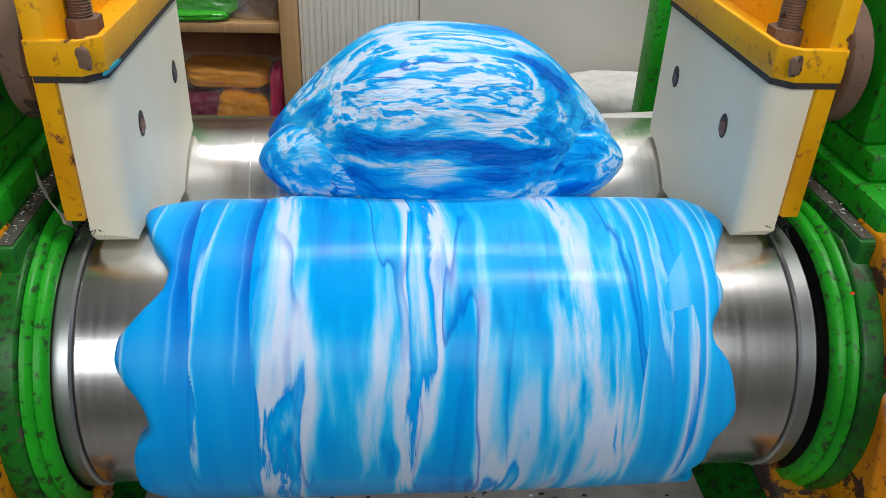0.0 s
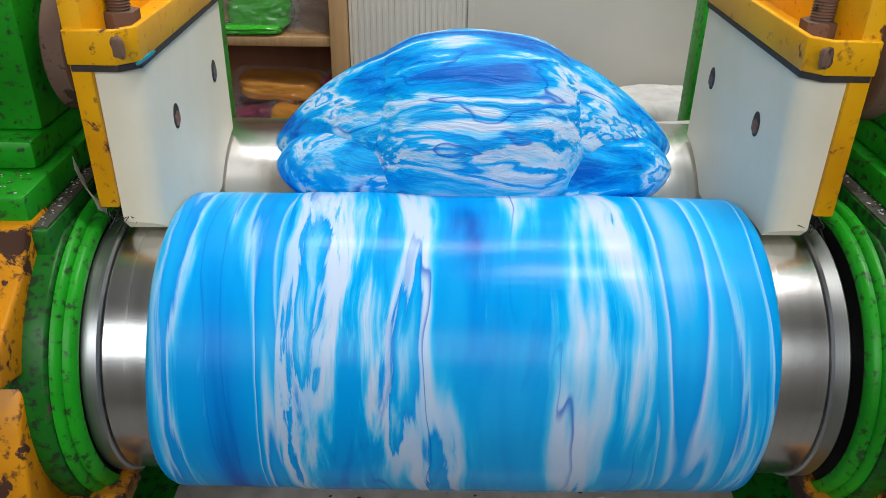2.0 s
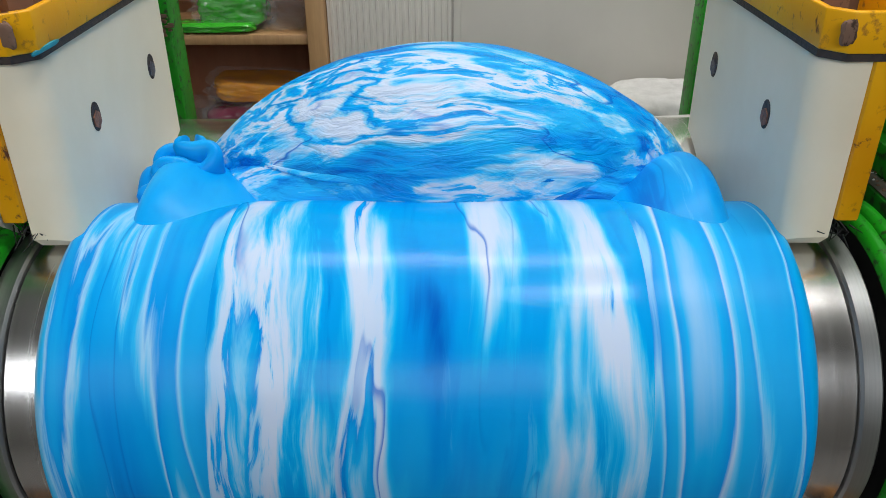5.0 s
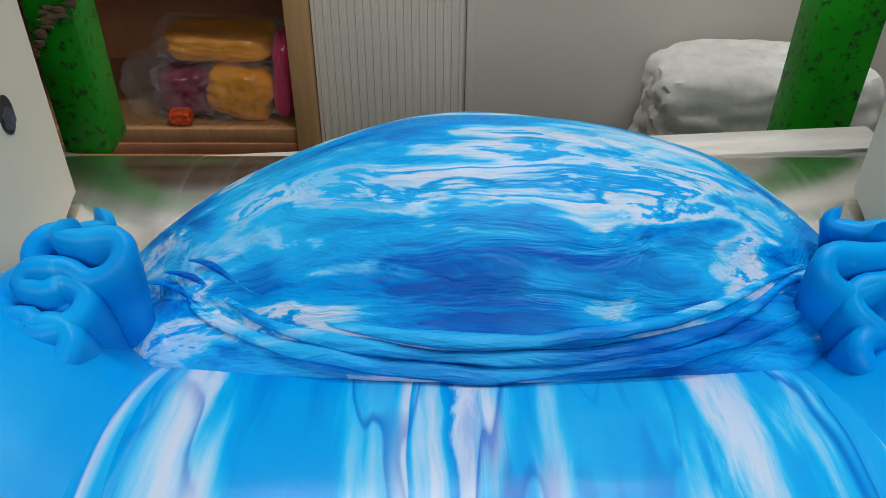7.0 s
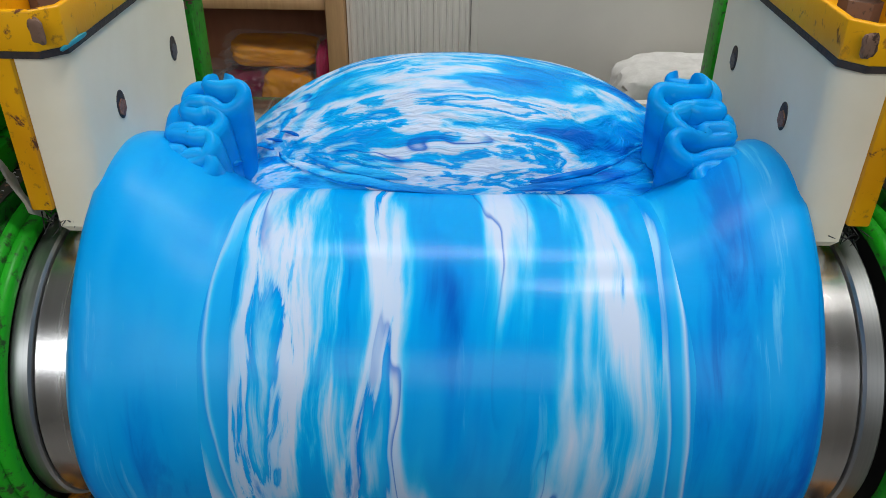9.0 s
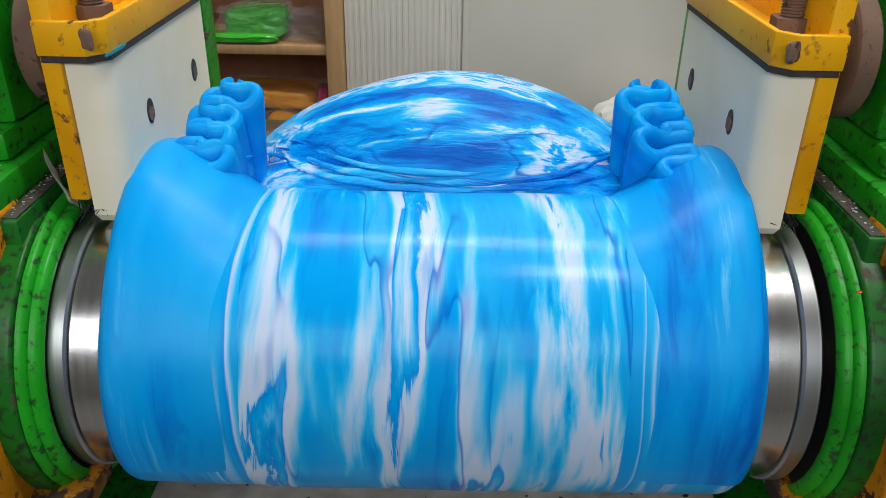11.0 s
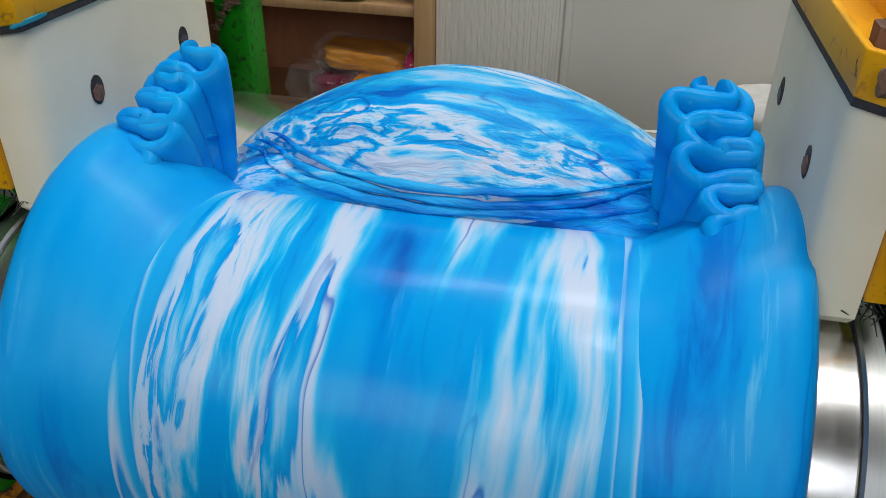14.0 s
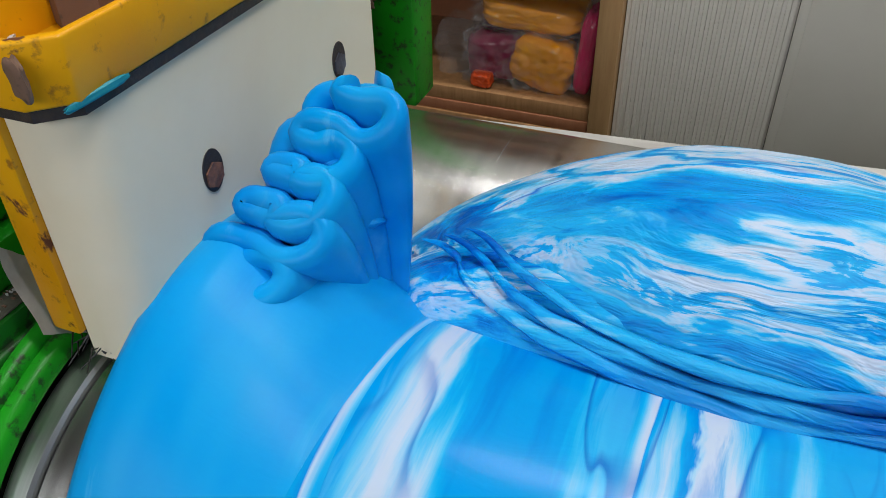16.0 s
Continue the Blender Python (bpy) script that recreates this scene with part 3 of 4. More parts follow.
board = tagged(part("rear_board", box_tilted(), M_BOARD), "dusty white board across the rear of the mill", "board")
tray = tagged(empty("drip_tray", (0, 0.1, -0.26)), "dull sheet metal drip tray under the rolls", "tray")
part("tray_floor", box(-0.345, 0.345, -0.30, 0.40, -0.004, 0.0, 0.001), M_TRAY, tray)
part("tray_rim", box(-0.345, 0.345, -0.304, -0.3005, -0.004, 0.03, 0.001), M_TRAY, tray)
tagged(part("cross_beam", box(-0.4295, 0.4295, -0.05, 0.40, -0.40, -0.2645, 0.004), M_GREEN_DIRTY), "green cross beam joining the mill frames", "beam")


# ---- small things on the mill ----
def torn_tape():
    bm = bmesh.new()
    n = 8
    g = []
    for i in range(n + 1):
        row = []
        for j in range(n + 1):
            u, v = i / n, j / n
            x = -0.331 - 0.020 * (1 - v) * (0.6 + 0.4 * u) - 0.003 * math.sin(5 * v)
            y = -0.020 + 0.030 * u + 0.006 * (1 - v)
            z = 0.205 - 0.050 * u * 0.5 - 0.036 * v + 0.012 * (1 - v) * (1 - u) + 0.004 * noise.noise(Vector((u * 4, v * 4, 2)))
            row.append(bm.verts.new((x, y, z)))
        g.append(row)
    for i in range(n):
        for j in range(n):
            bm.faces.new((g[i][j], g[i + 1][j], g[i + 1][j + 1], g[i][j + 1]))
    bmesh.ops.solidify(bm, geom=bm.faces[:], thickness=0.0008)
    return bm


def paint_chips():
    """Rusty crack where the paint of the rear post has split."""
    rnd = random.Random(3)
    bm = bmesh.new()
    a, b = Vector((-0.388, 0.4775, 0.150)), Vector((-0.345, 0.4775, 0.205))
    for k in range(26):
        t = rnd.random()
        c = a.lerp(b, t) + Vector((rnd.uniform(-0.004, 0.004), 0, rnd.uniform(-0.004, 0.004))) * (0.5 + 2 * t)
        q = lump(rnd.uniform(0.002, 0.006), 0.0016, rnd.uniform(0.001, 0.004), k, 0.3, 2, 2.0, Matrix.Translation(c))
        me = bpy.data.meshes.new("tmp")
        q.to_mesh(me)
        q.free()
        bm.from_mesh(me)
        bpy.data.meshes.remove(me)
    return bm


tagged(part("paint_chips", paint_chips(), M_RUST), "rusty chipped crack in the green post paint", "scrap", kind="stuff")
tagged(part("teal_smear", lump(0.0012, 0.016, 0.0018, 51, 0.2, 3, 2.0, pose(-0.2735, 0.008, 0.2975, 3, 0, -8)), M_TEAL), "teal paint smear under the yellow bracket rim", "paint smear")
def loose_string():
    bm = bmesh.new()
    pts = [Vector((-0.327 + 0.036 * i / 14, 0.004 + 0.016 * math.sin(i * 0.5), 0.3138 + 0.002 * math.sin(i * 0.9) ** 2)) for i in range(15)]
    for p, q in zip(pts, pts[1:]):
        c = cyl(p, q, 0.0011, 6)
        me = bpy.data.meshes.new("tmp")
        c.to_mesh(me)
        c.free()
        bm.from_mesh(me)
        bpy.data.meshes.remove(me)
    return bm


tagged(part("loose_string", loose_string(), M_TAPE), "bit of white string lying on the yellow bracket", "string")
tagged(part("torn_tape", torn_tape(), M_TAPE), "torn white tape peeling off the yellow bracket", "tape")


def bristles(s):
    rnd = random.Random(40 + s)
    bm = bmesh.new()
    for k in range(34):
        x = s * (0.300 + 0.034 * rnd.random())
        y = -0.010 + 0.03 * rnd.random()
        p = Vector((x, y, 0.150 + 0.012 * rnd.random()))
        q = p + Vector((rnd.uniform(-0.012, 0.012), rnd.uniform(-0.014, 0.004), rnd.uniform(-0.012, 0.004)))
        c = cyl(p, q, 0.0007, 5, 0.0003)
        me = bpy.data.meshes.new("tmp")
        c.to_mesh(me)
        c.free()
        bm.from_mesh(me)
        bpy.data.meshes.remove(me)
    return bm


for s in (-1, 1):
    tagged(part("greasy_scrap", bristles(s), M_GAP), "black greasy shreds stuck under the guide block", "scrap", kind="stuff")


def scatter(name, label, spots, mat, seed, size, kind="stuff"):
    """Loose flakes and crumbs: spots are boxes (x0, x1, y0, y1, z, count)."""
    rnd = random.Random(seed)
    bm = bmesh.new()
    for x0, x1, y0, y1, z, count in spots:
        for k in range(count):
            r = size * rnd.uniform(0.4, 1.5)
            c = Vector((rnd.uniform(x0, x1), rnd.uniform(y0, y1), z))
            a0 = rnd.uniform(0, 6.28)
            n = rnd.choice((4, 5, 6))
            top = [bm.verts.new(c + Vector((math.cos(a0 + i * 6.283 / n) * r * rnd.uniform(0.5, 1.3), math.sin(a0 + i * 6.283 / n) * r * 0.5 * rnd.uniform(0.5, 1.3), r * rnd.uniform(0.25, 0.6)))) for i in range(n)]
            bot = [bm.verts.new(v.co * 1.0 - Vector((0, 0, v.co.z - z))) for v in top]
            bm.faces.new(top)
            for i in range(n):
                bm.faces.new((top[i], bot[i], bot[(i + 1) % n], top[(i + 1) % n]))
    return tagged(part(name, bm, mat, smooth=False), label, "scrap", kind=kind)


scatter("rubber_crumbs", "dark rubber crumbs and flakes lying in the tray", [(-0.32, 0.32, -0.15, 0.12, -0.2598, 170)], M_GAP, 5, 0.0026)
scatter("white_crumbs", "pale crumbs lying in the tray", [(-0.32, 0.32, -0.15, 0.12, -0.2598, 26)], M_TAPE, 6, 0.0035)
LEDGES = [(-0.376, -0.363, -0.05, 0.12, 0.1683, 60), (-0.44, -0.382, -0.046, -0.004, 0.1952, 14), (0.373, 0.386, -0.05, 0.12, 0.1683, 60), (0.392, 0.45, -0.046, -0.004, 0.1952, 14)]
scatter("ledge_crumbs", "pale shreds and crumbs on the green ledges", LEDGES, M_TAPE, 8, 0.0012)
scatter("ledge_dirt", "rusty dirt crumbs on the green ledges", LEDGES, M_RUST, 9, 0.0014)
scatter("red_flake", "small red flake stuck on the green ring", [(0.356, 0.358, -0.086, -0.080, 0.128, 2)], M_RED, 12, 0.003, kind="stuff")


# ---- the compound ----
def band_profile(x0, x1, r, e0, e1, n=30):
    """Sleeve round the roll between x0 and x1 with rounded edges of radius e0 and e1."""
    q = math.pi / 2
    p = [(x0, RR + 0.0005)]
    p += [(x0 + e0 * (1 - math.cos(q * i / 5)), r - e0 + e0 * math.sin(q * i / 5)) for i in range(6)]
    p += [(x0 + e0 + (x1 - x0 - e0 - e1) * i / n, r) for i in range(1, n)]
    p += [(x1 - e1 * (1 - math.cos(q * i / 5)), r - e1 + e1 * math.sin(q * i / 5)) for i in range(5, -1, -1)]
    return p + [(x1, RR + 0.0005)]


def swell(x, a, amp=0.0011):
    return amp * noise.noise(Vector((x * 14, math.cos(a) * 1.6, math.sin(a) * 1.6)))


def ragged(s, seed):
    """Torn tongues over part of the turn, a plain edge over the rest."""
    def f(x, r, a):
        k = max(0.0, (abs(x) - 0.13) / 0.10)
        d = abs((math.degrees(a) - 150 + 180) % 360 - 180)
        sector = max(0.0, min(1.0, (105 - d) / 35))
        c = Vector((math.cos(a) * 2.1, math.sin(a) * 2.1, seed))
        w = 0.022 + 0.050 * noise.noise(c * 0.7) + 0.018 * noise.noise(c * 1.6) + 0.002 * noise.noise(c * 5)
        return x + s * k * (sector * w - 0.012 * (1 - sector)), r + swell(x, a)
    return f


def smooth_edge(s, seed):
    def f(x, r, a):
        k = max(0.0, (abs(x) - 0.16) / 0.12)
        c = Vector((math.cos(a) * 0.8, math.sin(a) * 0.8, seed))
        return x + s * k * 0.006 * noise.noise(c), r + swell(x, a) - 0.003 * k * k * 0.3
    return f


def thin(x):
    k = max(0.0, min(1.0, (abs(x) - 0.150) / 0.055))
    return k * k * (3 - 2 * k)


dough_band = tagged(part("compound_band", lathe(band_profile(-0.205, 0.205, 0.1500, 0.0022, 0.0022), seg=200, wob=lambda x, r, a: (x + 0.01 * noise.noise(Vector((math.cos(a), math.sin(a), x * 3))) * abs(x) / 0.2, r + swell(x, a) - 0.0065 * thin(x))), M_BAND), "marbled blue and white silicone compound wrapped round the front roll", "rubber compound")
dough_band.location = (0, AY, AZ)
torn_l = part("torn_edge", lathe(band_profile(-0.240, -0.06, 0.1472, 0.008, 0.001), seg=260, wob=ragged(-1, 4.0)), M_EDGE, dough_band, "torn tongues at the edge of the compound")
torn_r = part("torn_edge", lathe(band_profile(0.06, 0.238, 0.1472, 0.001, 0.008), seg=260, wob=ragged(1, 9.0)), M_EDGE, dough_band, "torn tongues at the edge of the compound")
edge_l = part("band_edge", lathe(band_profile(-0.288, -0.11, 0.1486, 0.012, 0.001), seg=200, wob=smooth_edge(-1, 4.0)), M_EDGE, dough_band, "rounded blue edge of the wrapped compound")
edge_r = part("band_edge", lathe(band_profile(0.11, 0.284, 0.1486, 0.001, 0.012), seg=200, wob=smooth_edge(1, 9.0)), M_EDGE, dough_band, "rounded blue edge of the wrapped compound")


def spindle_r(x, half):
    return 0.122 * max(0.0, 1 - (abs(x) / half) ** 2.0) ** 0.76


def spindle(fn, x0, x1, n, amp=0.005):
    prof = []
    for i in range(n + 1):
        x = x0 + (x1 - x0) * (0.5 - 0.5 * math.cos(math.pi * i / n))
        prof.append((x, max(fn(x), 0.0)))

    def wob(x, r, a):
        p = Vector((x * 7, math.cos(a) * 1.4, math.sin(a) * 1.4))
        f = Vector((x * 16, math.cos(a) * 6, math.sin(a) * 6))
        k = min(1, r / 0.05)
        return x, max(0.0, r + k * amp * (noise.noise(p) + 0.25 * noise.noise(f) + 0.16 * noise.noise(Vector((x * 14, math.cos(a) * 17, math.sin(a) * 17)))))
    return lathe(prof, seg=180, wob=wob)


def core_r(x):
    k = min(1.0, max(0.0, (abs(x) - 0.060) / 0.130))
    return spindle_r(x, 0.247) * max(0.0, 1 - k ** 1.6) ** 0.6


BKY = 0.182
bank = tagged(part("compound_bank", spindle(core_r, -0.190, 0.190, 80), M_BANK), "rolling mound of marbled blue and white compound in the nip", "rubber compound")
bank.location = (0, BKY, 0.17)


def lobe_r_at(x, s):
    u = s * x
    return spindle_r(x, 0.247) * (0.999 - 0.25 * min(1.0, max(0.0, 1 - u / 0.060)) ** 2) * max(0.0, min(1.0, (u + 0.02) / 0.02)) ** 0.5


lobe_l = part("bank_lobe", spindle(lambda x: lobe_r_at(x, -1), -0.247, 0.02, 60), M_BANK, bank, "end of the rolling mound")
lobe_r = part("bank_lobe", spindle(lambda x: lobe_r_at(x, 1), -0.02, 0.247, 60), M_BANK, bank, "end of the rolling mound")
# lip of the mound where it meets the wrapped sheet: a middle piece and two ends that slide outwards as the mound widens
def lip_r(x, half, full=0.076, p=3.0):
    return full * max(0.0, 1 - (abs(x) / half) ** p) ** 0.6


lip = tagged(part("compound_lip", spindle(lambda x: lip_r(x, 0.165), -0.165, 0.165, 60, 0.003), M_BANK), "marbled lip of compound between mound and roll", "rubber compound")
lip.location = (0, 0.134, 0.118)
lip_end_l = part("lip_end", spindle(lambda x: lip_r(x, 0.236, 0.0745, 2.6), -0.236, -0.05, 40, 0.003), M_BANK, lip, "tapering end of the lip")
lip_end_r = part("lip_end", spindle(lambda x: lip_r(x, 0.236, 0.0745, 2.6), 0.05, 0.236, 40, 0.003), M_BANK, lip, "tapering end of the lip")


def crease_fold(z, half, r, seed):
    """A thin fold pressed out along the crease, lying on whichever of lip and mound stands further forward; in the lip's space."""
    bm = bmesh.new()
    n, k = 150, 10
    rings = []
    for i in range(n + 1):
        x = -half + 2 * half * i / n
        e = (1 - abs(x / half) ** 3) ** 0.5
        zz = z + 0.010 * (abs(x) / 0.22) ** 2 + 0.0035 * noise.noise(Vector((x * 9, seed, 0))) + 0.0012 * noise.noise(Vector((x * 40, seed, 3)))
        dz = zz - 0.103
        y = 0.134 - math.sqrt(max(0.0, lip_r(x, 0.236, 0.0745, 2.6) ** 2 - dz * dz))
        back = BKY - math.sqrt(max(0.0, spindle_r(x, 0.247) ** 2 - (zz - 0.106) ** 2))
        h = max(0.0, min(1.0, 0.5 + 0.5 * (back - y) / 0.02))
        y = back + (y - back) * h - 0.02 * h * (1 - h) + r * 0.35 + 0.004 * h * (1 - h)
        rr = max(0.0004, r * e * (0.8 + 0.5 * noise.noise(Vector((x * 17, seed, 7)))))
        rings.append([bm.verts.new((x, y - 0.134 + 1.3 * rr * math.cos(6.2832 * j / k), zz - 0.103 + rr * math.sin(6.2832 * j / k))) for j in range(k)])
    for p, q in zip(rings, rings[1:]):
        for j in range(k):
            bm.faces.new((p[j], p[(j + 1) % k], q[(j + 1) % k], q[j]))
    bm.faces.new(rings[0])
    bm.faces.new(rings[-1])
    return bm


CREASES = []
for z, half, r, seed in ((0.150, 0.200, 0.0056, 1.0), (0.157, 0.186, 0.0048, 2.0), (0.165, 0.172, 0.0042, 3.0)):
    CREASES.append(part("crease_fold", crease_fold(z, half, r, seed), M_BANK, lip, "thin wrinkled fold along the crease"))


def curls(count, period, reach, loop, lean, side, seed, thick=0.0100):
    """Centre line of a ribbon that runs to a point on one side and rolls into an open loop on the other, again and again upwards."""
    rnd = random.Random(seed)
    pts = []
    v0, drift = 0.0, 0.0
    for k in range(count):
        pe = period * rnd.uniform(0.82, 1.22)
        rho = loop * rnd.uniform(0.85, 1.35)
        far = reach * rnd.uniform(0.5, 1.25)
        near = 0.012 * rnd.uniform(0.4, 1.7)
        sag = rnd.uniform(-0.1, 0.2)
        path = [(far, v0), (far * 0.5, v0 + 0.0004), (0.0, v0 + 0.0004)]
        cx, cv = -near, v0 + thick * 0.5 - 0.0025 * sag * 5
        for i in range(17):
            a = radians(-70 - 220 * i / 16)
            path.append((cx + rho * 1.1 * math.cos(a), cv + rho * math.sin(a)))
        path += [(0.0, v0 + thick * 1.02), (far * 0.5, v0 + thick * 1.04), (far, v0 + thick * 1.06)]
        gap = (pe - thick) * 0.5
        for i in range(1, 6):
            a = radians(-90 + 180 * i / 6)
            path.append((far + gap * math.cos(a), v0 + thick + gap + gap * math.sin(a)))
        for u, v in path:
            pts.append((side * (u + drift) + lean * v, v))
        v0 += pe
        drift += rnd.uniform(-0.004, 0.004)
    # even spacing, then smoothed
    P = [Vector(p) for p in pts]
    even = [P[0]]
    for a, b in zip(P, P[1:]):
        n = max(1, int((b - a).length / 0.0022))
        even += [a.lerp(b, (i + 1) / n) for i in range(n)]
    for _ in range(2):
        even = [even[0]] + [(even[i - 1] + even[i] * 2 + even[i + 1]) / 4 for i in range(1, len(even) - 1)] + [even[-1]]
    return [(p.x, p.y) for p in even]


def ruffle_mesh(pts, th, depth, rows, seed, shrink=0.35, curl=0.02, gather=(0.0, 0.0)):
    """Thick ribbon along pts (u, v), drawn out along depth and gathered towards its root."""
    bm = bmesh.new()
    n = len(pts)
    P = [Vector(p) for p in pts]
    left, right = [], []
    for i in range(n):
        d = (P[min(i + 1, n - 1)] - P[max(i - 1, 0)]).normalized()
        nn = Vector((-d.y, d.x))
        tk = th * min(1.0, 0.6 + 0.4 * min(i, n - 1 - i) / 8)
        left.append(P[i] + nn * tk * 0.5)
        right.append(P[i] - nn * tk * 0.5)
    loop = left + [P[-1] + (P[-1] - P[-2]).normalized() * th * 0.5] + right[::-1] + [P[0] + (P[0] - P[1]).normalized() * th * 0.5]
    mids = P + [P[-1]] + P[::-1] + [P[0]]
    cen = sum(P, Vector((0, 0))) / n
    root = cen + Vector(gather)
    m = len(loop)
    rings = []
    # the first rows round off the visible end of the ribbon
    steps = [(0.0, 0.80), (0.0012, 0.45), (0.0035, 0.16), (0.0065, 0.0)] + [(0.0065 + (depth - 0.0065) * (j / rows), 0.0) for j in range(1, rows + 1)]
    for dist, inset in steps:
        t = dist / depth
        k = 1 - (1 - shrink) * t ** 1.1
        ring = []
        for q, mid in zip(loop, mids):
            c = q + (mid - q) * inset
            c = cen + (root - cen) * t ** 1.3 + (c - cen) * k
            w = 0.006 * noise.noise(Vector((mid.x * 30, mid.y * 30, seed)))
            ring.append(bm.verts.new((c.x, dist + w, c.y - curl * t * t)))
        rings.append(ring)
    for p, q in zip(rings, rings[1:]):
        for i in range(m):
            bm.faces.new((p[i], p[(i + 1) % m], q[(i + 1) % m], q[i]))
    r = rings[0]
    for i in range(n - 1):
        bm.faces.new((r[i], r[i + 1], r[2 * n - 1 - i], r[2 * n - i]))
    bm.faces.new((r[n - 1], r[n], r[n + 1]))
    bm.faces.new((r[0], r[2 * n], r[2 * n + 1]))
    return bm


def apron_mesh(s, seed):
    """Side of the sheet swelling up off the roll towards the folds; a closed shell."""
    bm = bmesh.new()
    na, nx = 110, 30
    outer, inner = [], []
    for i in range(na + 1):
        a = 203 - 153 * i / na
        ca, sa = math.cos(radians(a)), math.sin(radians(a))
        ro, ri = [], []
        for j in range(nx + 1):
            u = j / nx
            x = 0.150 + 0.1375 * u
            up = max(0.0, min(1.0, (148 - a) / 88))
            up = up * up * (3 - 2 * up)
            k = max(0.0, min(1.0, (u - 0.05) / 0.85))
            k = k * k * (3 - 2 * k)
            rise = min(1.0, u / 0.5)
            rise = rise * rise * (3 - 2 * rise)
            edge = max(0.0, (x - 0.2715) / 0.016)
            r = 0.1445 + 0.0072 * rise + 0.049 * up * k - 0.015 * (1 - math.sqrt(max(0.0, 1 - edge * edge)))
            r += 0.004 * up * k * noise.noise(Vector((x * 26, a * 0.05, seed))) + 0.0010 * noise.noise(Vector((x * 50, a * 0.03, seed)))
            xx = x - 0.003 * up * max(0.0, (u - 0.6) / 0.4)
            ro.append(bm.verts.new((s * xx, AY + r * ca, AZ + r * sa)))
            ri.append(bm.verts.new((s * xx, AY + 0.1325 * ca, AZ + 0.1325 * sa)))
        outer.append(ro)
        inner.append(ri)
    for i in range(na):
        for j in range(nx):
            bm.faces.new((outer[i][j], outer[i][j + 1], outer[i + 1][j + 1], outer[i + 1][j]))
            bm.faces.new((inner[i][j], inner[i + 1][j], inner[i + 1][j + 1], inner[i][j + 1]))
        for j in (0, nx):
            bm.faces.new((outer[i][j], outer[i + 1][j], inner[i + 1][j], inner[i][j]))
    for j in range(nx):
        for i in (0, na):
            bm.faces.new((outer[i][j], outer[i][j + 1], inner[i][j + 1], inner[i][j]))
    return bm


def ruffle(s, seed):
    """A gathered cluster of curled folds pushed up beside the guide block; origin at its root."""
    t = tagged(empty("compound_ruffle", (s * 0.235, 0.10, 0.13)), "curled folds of blue compound piled against the guide block", "rubber compound", "compound ruffles")
    b = ruffle_mesh(curls(5, 0.0250, 0.017, 0.0122, -s * 0.34, s, seed, 0.0150), 0.0152, 0.095, 10, seed, 0.42, 0.035, (-s * 0.02, -0.015))
    b.transform(pose(s * 0.016, -0.066, 0.034, -47, 0, s * 6))
    part("fold", b, M_RUFF, t)
    b = ruffle_mesh(curls(3, 0.0275, 0.012, 0.0120, -s * 0.05, -s, seed + 3, 0.0150), 0.0152, 0.08, 10, seed + 3, 0.4, 0.03)
    b.transform(pose(-s * 0.030, -0.006, 0.040, -36, 0, -s * 22))
    part("fold", b, M_RUFF, t)
    b = lump(0.026, 0.030, 0.045, seed, 0.06, 4, 1.3, pose(-s * 0.006, 0.006, 0.042, -33, 0, 0))
    part("fold_root", b, M_RUFF, t, "gathered root of the folds")
    return t


ruffle_l = ruffle(-1, 11)
ruffle_r = ruffle(1, 17)
side_l = tagged(part("compound_sheet", apron_mesh(-1, 11), M_SHEET), "smooth blue side of the sheet swelling up to the curled folds", "rubber compound", "compound sheets")
side_r = tagged(part("compound_sheet", apron_mesh(1, 17), M_SHEET), "smooth blue side of the sheet swelling up to the curled folds", "rubber compound", "compound sheets")


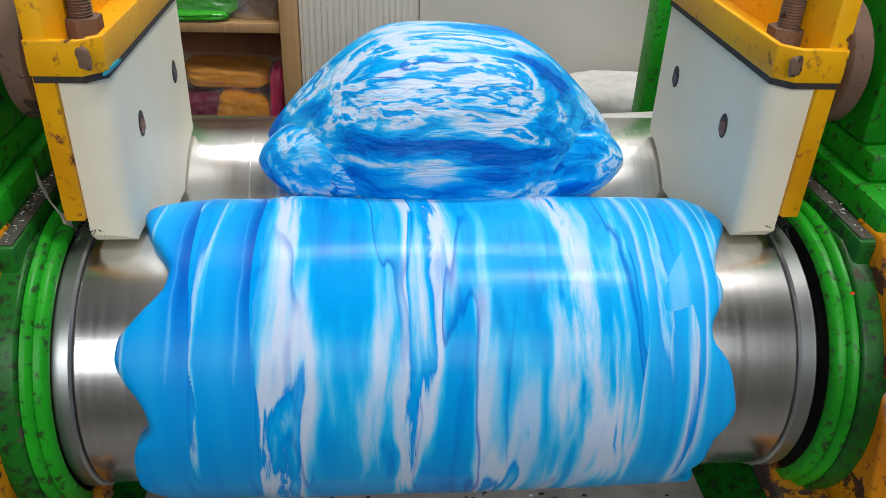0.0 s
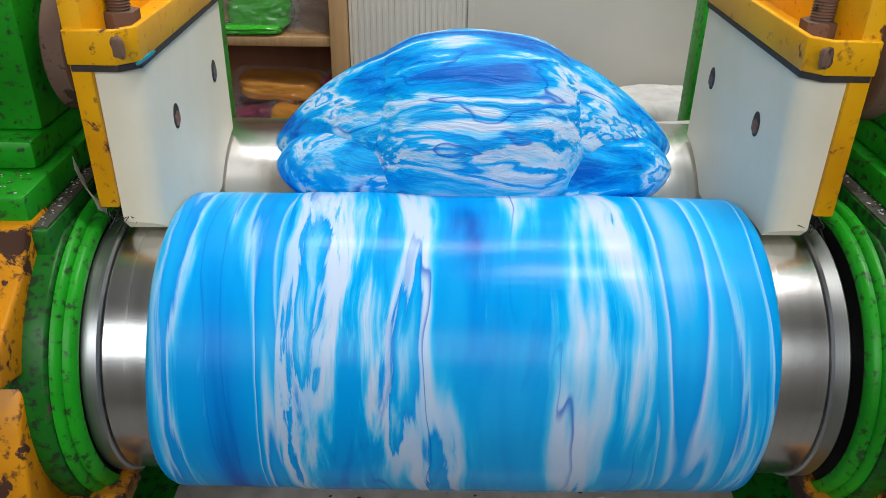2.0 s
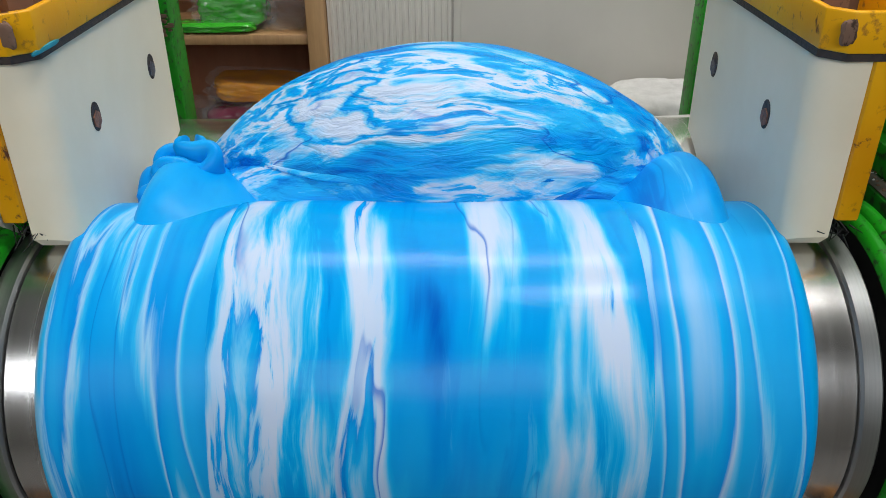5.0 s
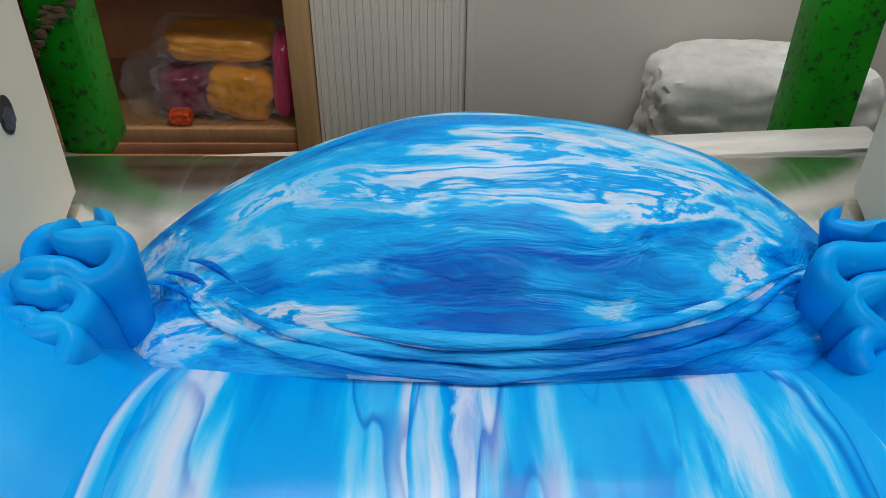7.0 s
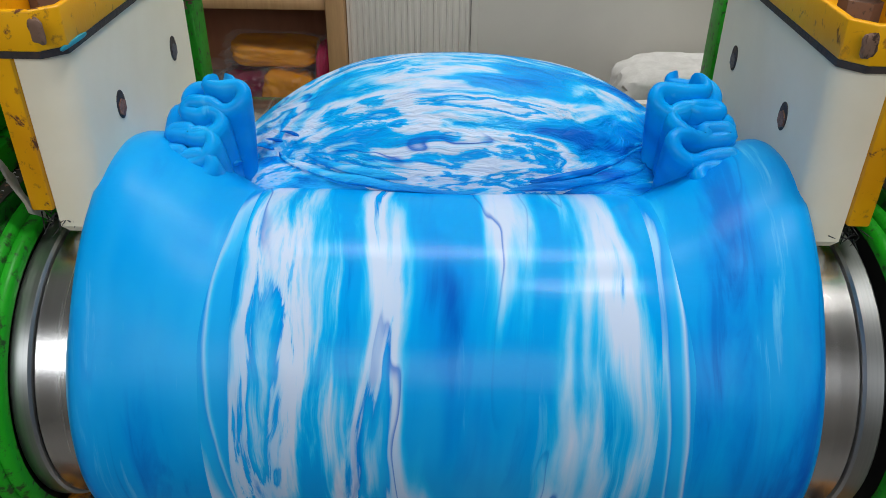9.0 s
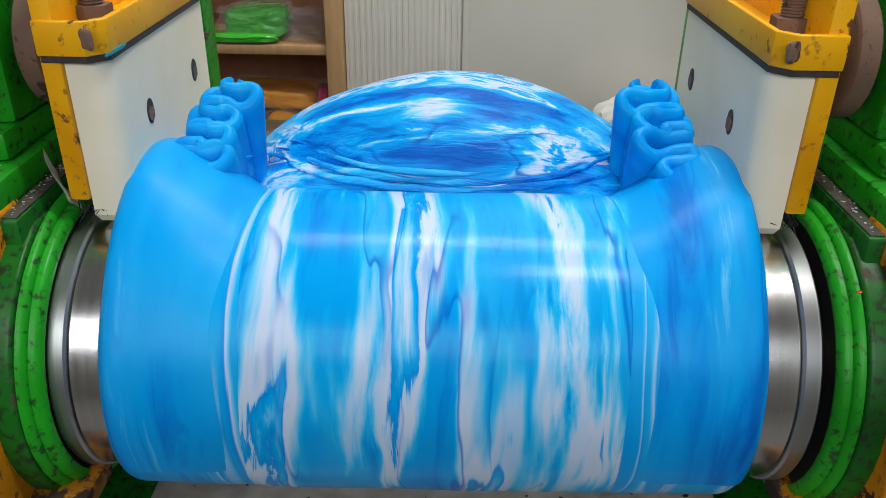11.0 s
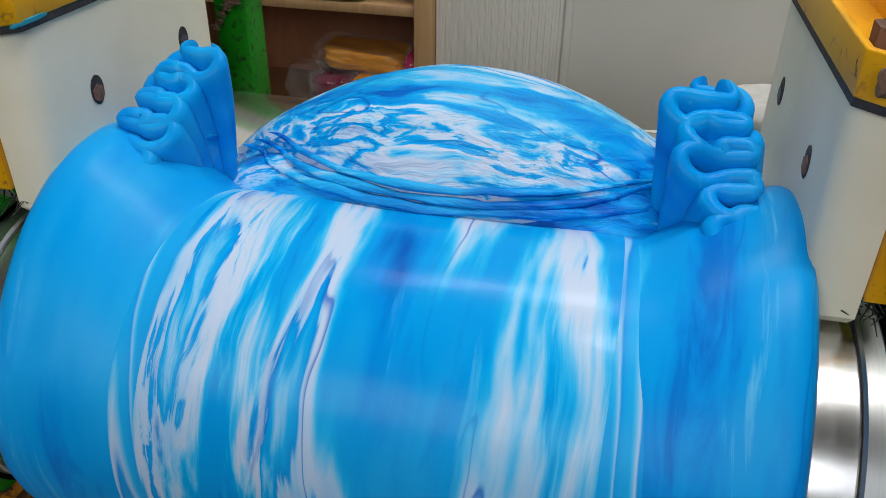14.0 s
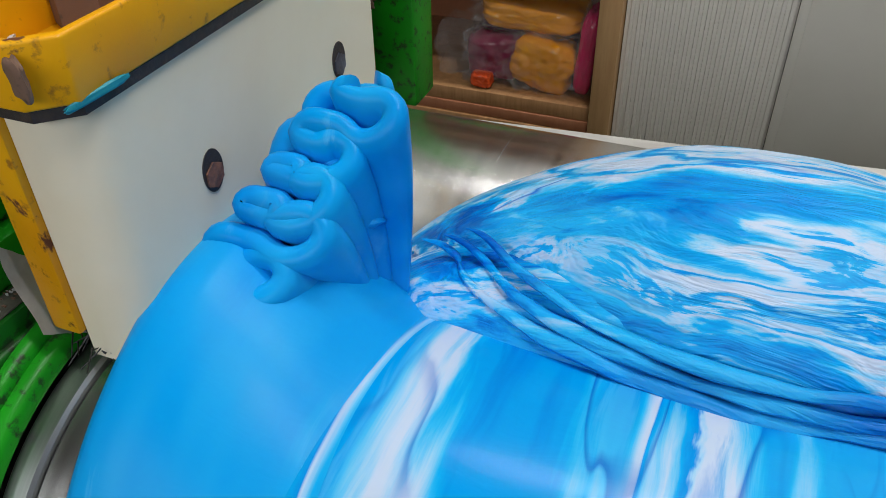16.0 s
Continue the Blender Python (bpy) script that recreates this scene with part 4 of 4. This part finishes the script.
# ---- movement ----
def motions():
    W_BANK = 0.66
    times = [i * 0.5 for i in range(33)]

    def at(table, t):
        for (t0, *a), (t1, *b) in zip(table, table[1:]):
            if t0 <= t <= t1:
                k = (t - t0) / (t1 - t0)
                k = k * k * (3 - 2 * k)
                return [p + (q - p) * k for p, q in zip(a, b)]
        return list(table[-1][1:])

    def rolled(t):
        """Angle gone by the front roll, which is slowed down after the first seconds."""
        return 1.95 * t if t < 4 else 7.8 + 1.95 * (t - 4) - 0.06 * (t - 4) ** 2 if t < 9 else 16.05 + 1.35 * (t - 9)

    def turn(a):
        return Matrix.Rotation(-a, 4, "X")
    walk(front_roll, [(t, Matrix.Translation((0, AY, AZ)) @ turn(rolled(t))) for t in times])
    walk(back_roll, [(t, Matrix.Translation((0, BY, AZ)) @ turn(-0.85 * rolled(t))) for t in times])
    walk(dough_band, [(t, Matrix.Translation((0, AY, AZ)) @ turn(rolled(t))) for t in times])
    spread = [(0, 0.056), (0.5, 0.022), (1.0, 0.008), (2, 0.010), (2.5, -0.002), (3.5, 0.002), (4.2, -0.003), (16, 0.0)]
    walk(edge_l, [(t, pose(at(spread, t)[0], 0, 0)) for t in times])
    walk(edge_r, [(t, pose(-at(spread, t)[0], 0, 0)) for t in times])
    # the tongues are drawn in under the swelling sides
    draw = [(0, 0.0), (3.8, 0.0), (6.0, 0.065), (16, 0.065)]
    walk(torn_l, [(t, pose(at(draw, t)[0], 0, 0)) for t in times])
    walk(torn_r, [(t, pose(-at(draw, t)[0], 0, 0)) for t in times])
    height = [(0, 0.164), (1.5, 0.158), (3.2, 0.141), (4.2, 0.132), (6.3, 0.116), (7.2, 0.103), (9, 0.110), (12.5, 0.106), (14, 0.101), (16, 0.088)]
    walk(bank, [(t, Matrix.Translation((0.012, BKY, at(height, t)[0])) @ turn(1.9 + W_BANK * t)) for t in times])
    lobe = [(0, 0.080), (1.5, 0.036), (3.0, 0.0), (16, 0.0)]
    walk(lobe_l, [(t, pose(at(lobe, t)[0], 0, 0)) for t in times])
    walk(lobe_r, [(t, pose(-at(lobe, t)[0], 0, 0)) for t in times])
    lip_h = [(0, 0.150, 0.152), (1.5, 0.146, 0.148), (3.0, 0.129, 0.141), (6, 0.103, 0.134), (16, 0.100, 0.134)]
    walk(lip, [(t, pose(0.012, at(lip_h, t)[1], at(lip_h, t)[0], 1.5 * math.sin(0.8 * t))) for t in times])
    lip_in = [(0, 0.038), (1.5, 0.030), (3.0, 0.0), (16, 0.0)]
    walk(lip_end_l, [(t, pose(at(lip_in, t)[0], 0, 0)) for t in times])
    walk(lip_end_r, [(t, pose(-at(lip_in, t)[0], 0, 0)) for t in times])
    # the crease wrinkles up as the mound widens
    press = [(0, 0.030, -0.060), (2.5, 0.030, -0.060), (5.0, 0.0, 0.0), (16, 0.0, 0.0)]
    for fold in CREASES:
        walk(fold, [(t, pose(0, *at(press, t))) for t in times])
    out_l = [(0, 0.14, -0.07, 0.08), (2.8, 0.14, -0.07, 0.08), (3.5, -0.005, -0.076, 0.0), (4.2, -0.018, -0.066, 0.0), (6.0, -0.004, -0.046, 0.0), (7.0, 0.0, -0.034, 0.0), (8.2, 0.0, -0.024, 0.0), (9, 0.0, -0.012, 0.0), (13, -0.002, 0.006, 0.0), (16, -0.006, 0.019, 0.0)]
    out_r = [(0, 0.14, -0.07, 0.08), (4.0, 0.14, -0.07, 0.08), (4.9, 0.02, -0.06, 0.06), (6.0, -0.004, -0.064, 0.0), (7.0, 0.0, -0.046, 0.0), (8.2, 0.0, -0.022, 0.0), (9, 0.0, -0.012, 0.0), (13, 0.0, 0.006, 0.0), (16, 0.0, 0.012, 0.0)]
    side = [(0, 0.14, -0.07, 0.08), (4.0, 0.14, -0.07, 0.08), (5.2, 0.03, -0.02, 0.03), (6.0, 0.0, -0.006, 0.0), (8.0, 0.0, 0.0, 0.0), (16, 0.0, 0.0, 0.0)]
    for ob, s in ((side_l, -1), (side_r, 1)):
        walk(ob, [(t, pose(-s * at(side, t)[0], at(side, t)[2], at(side, t)[1])) for t in times])
    for ob, s, out in ((ruffle_l, -1, out_l), (ruffle_r, 1, out_r)):
        rows = []
        for t in times:
            dx, dz, dy = at(out, t)
            rows.append((t, pose(s * (0.235 - dx), 0.10 + dy, 0.13 + dz, 1.2 * math.sin(1.7 * t + s), 0, 1.5 * math.sin(1.3 * t))))
        walk(ob, rows)


motions()
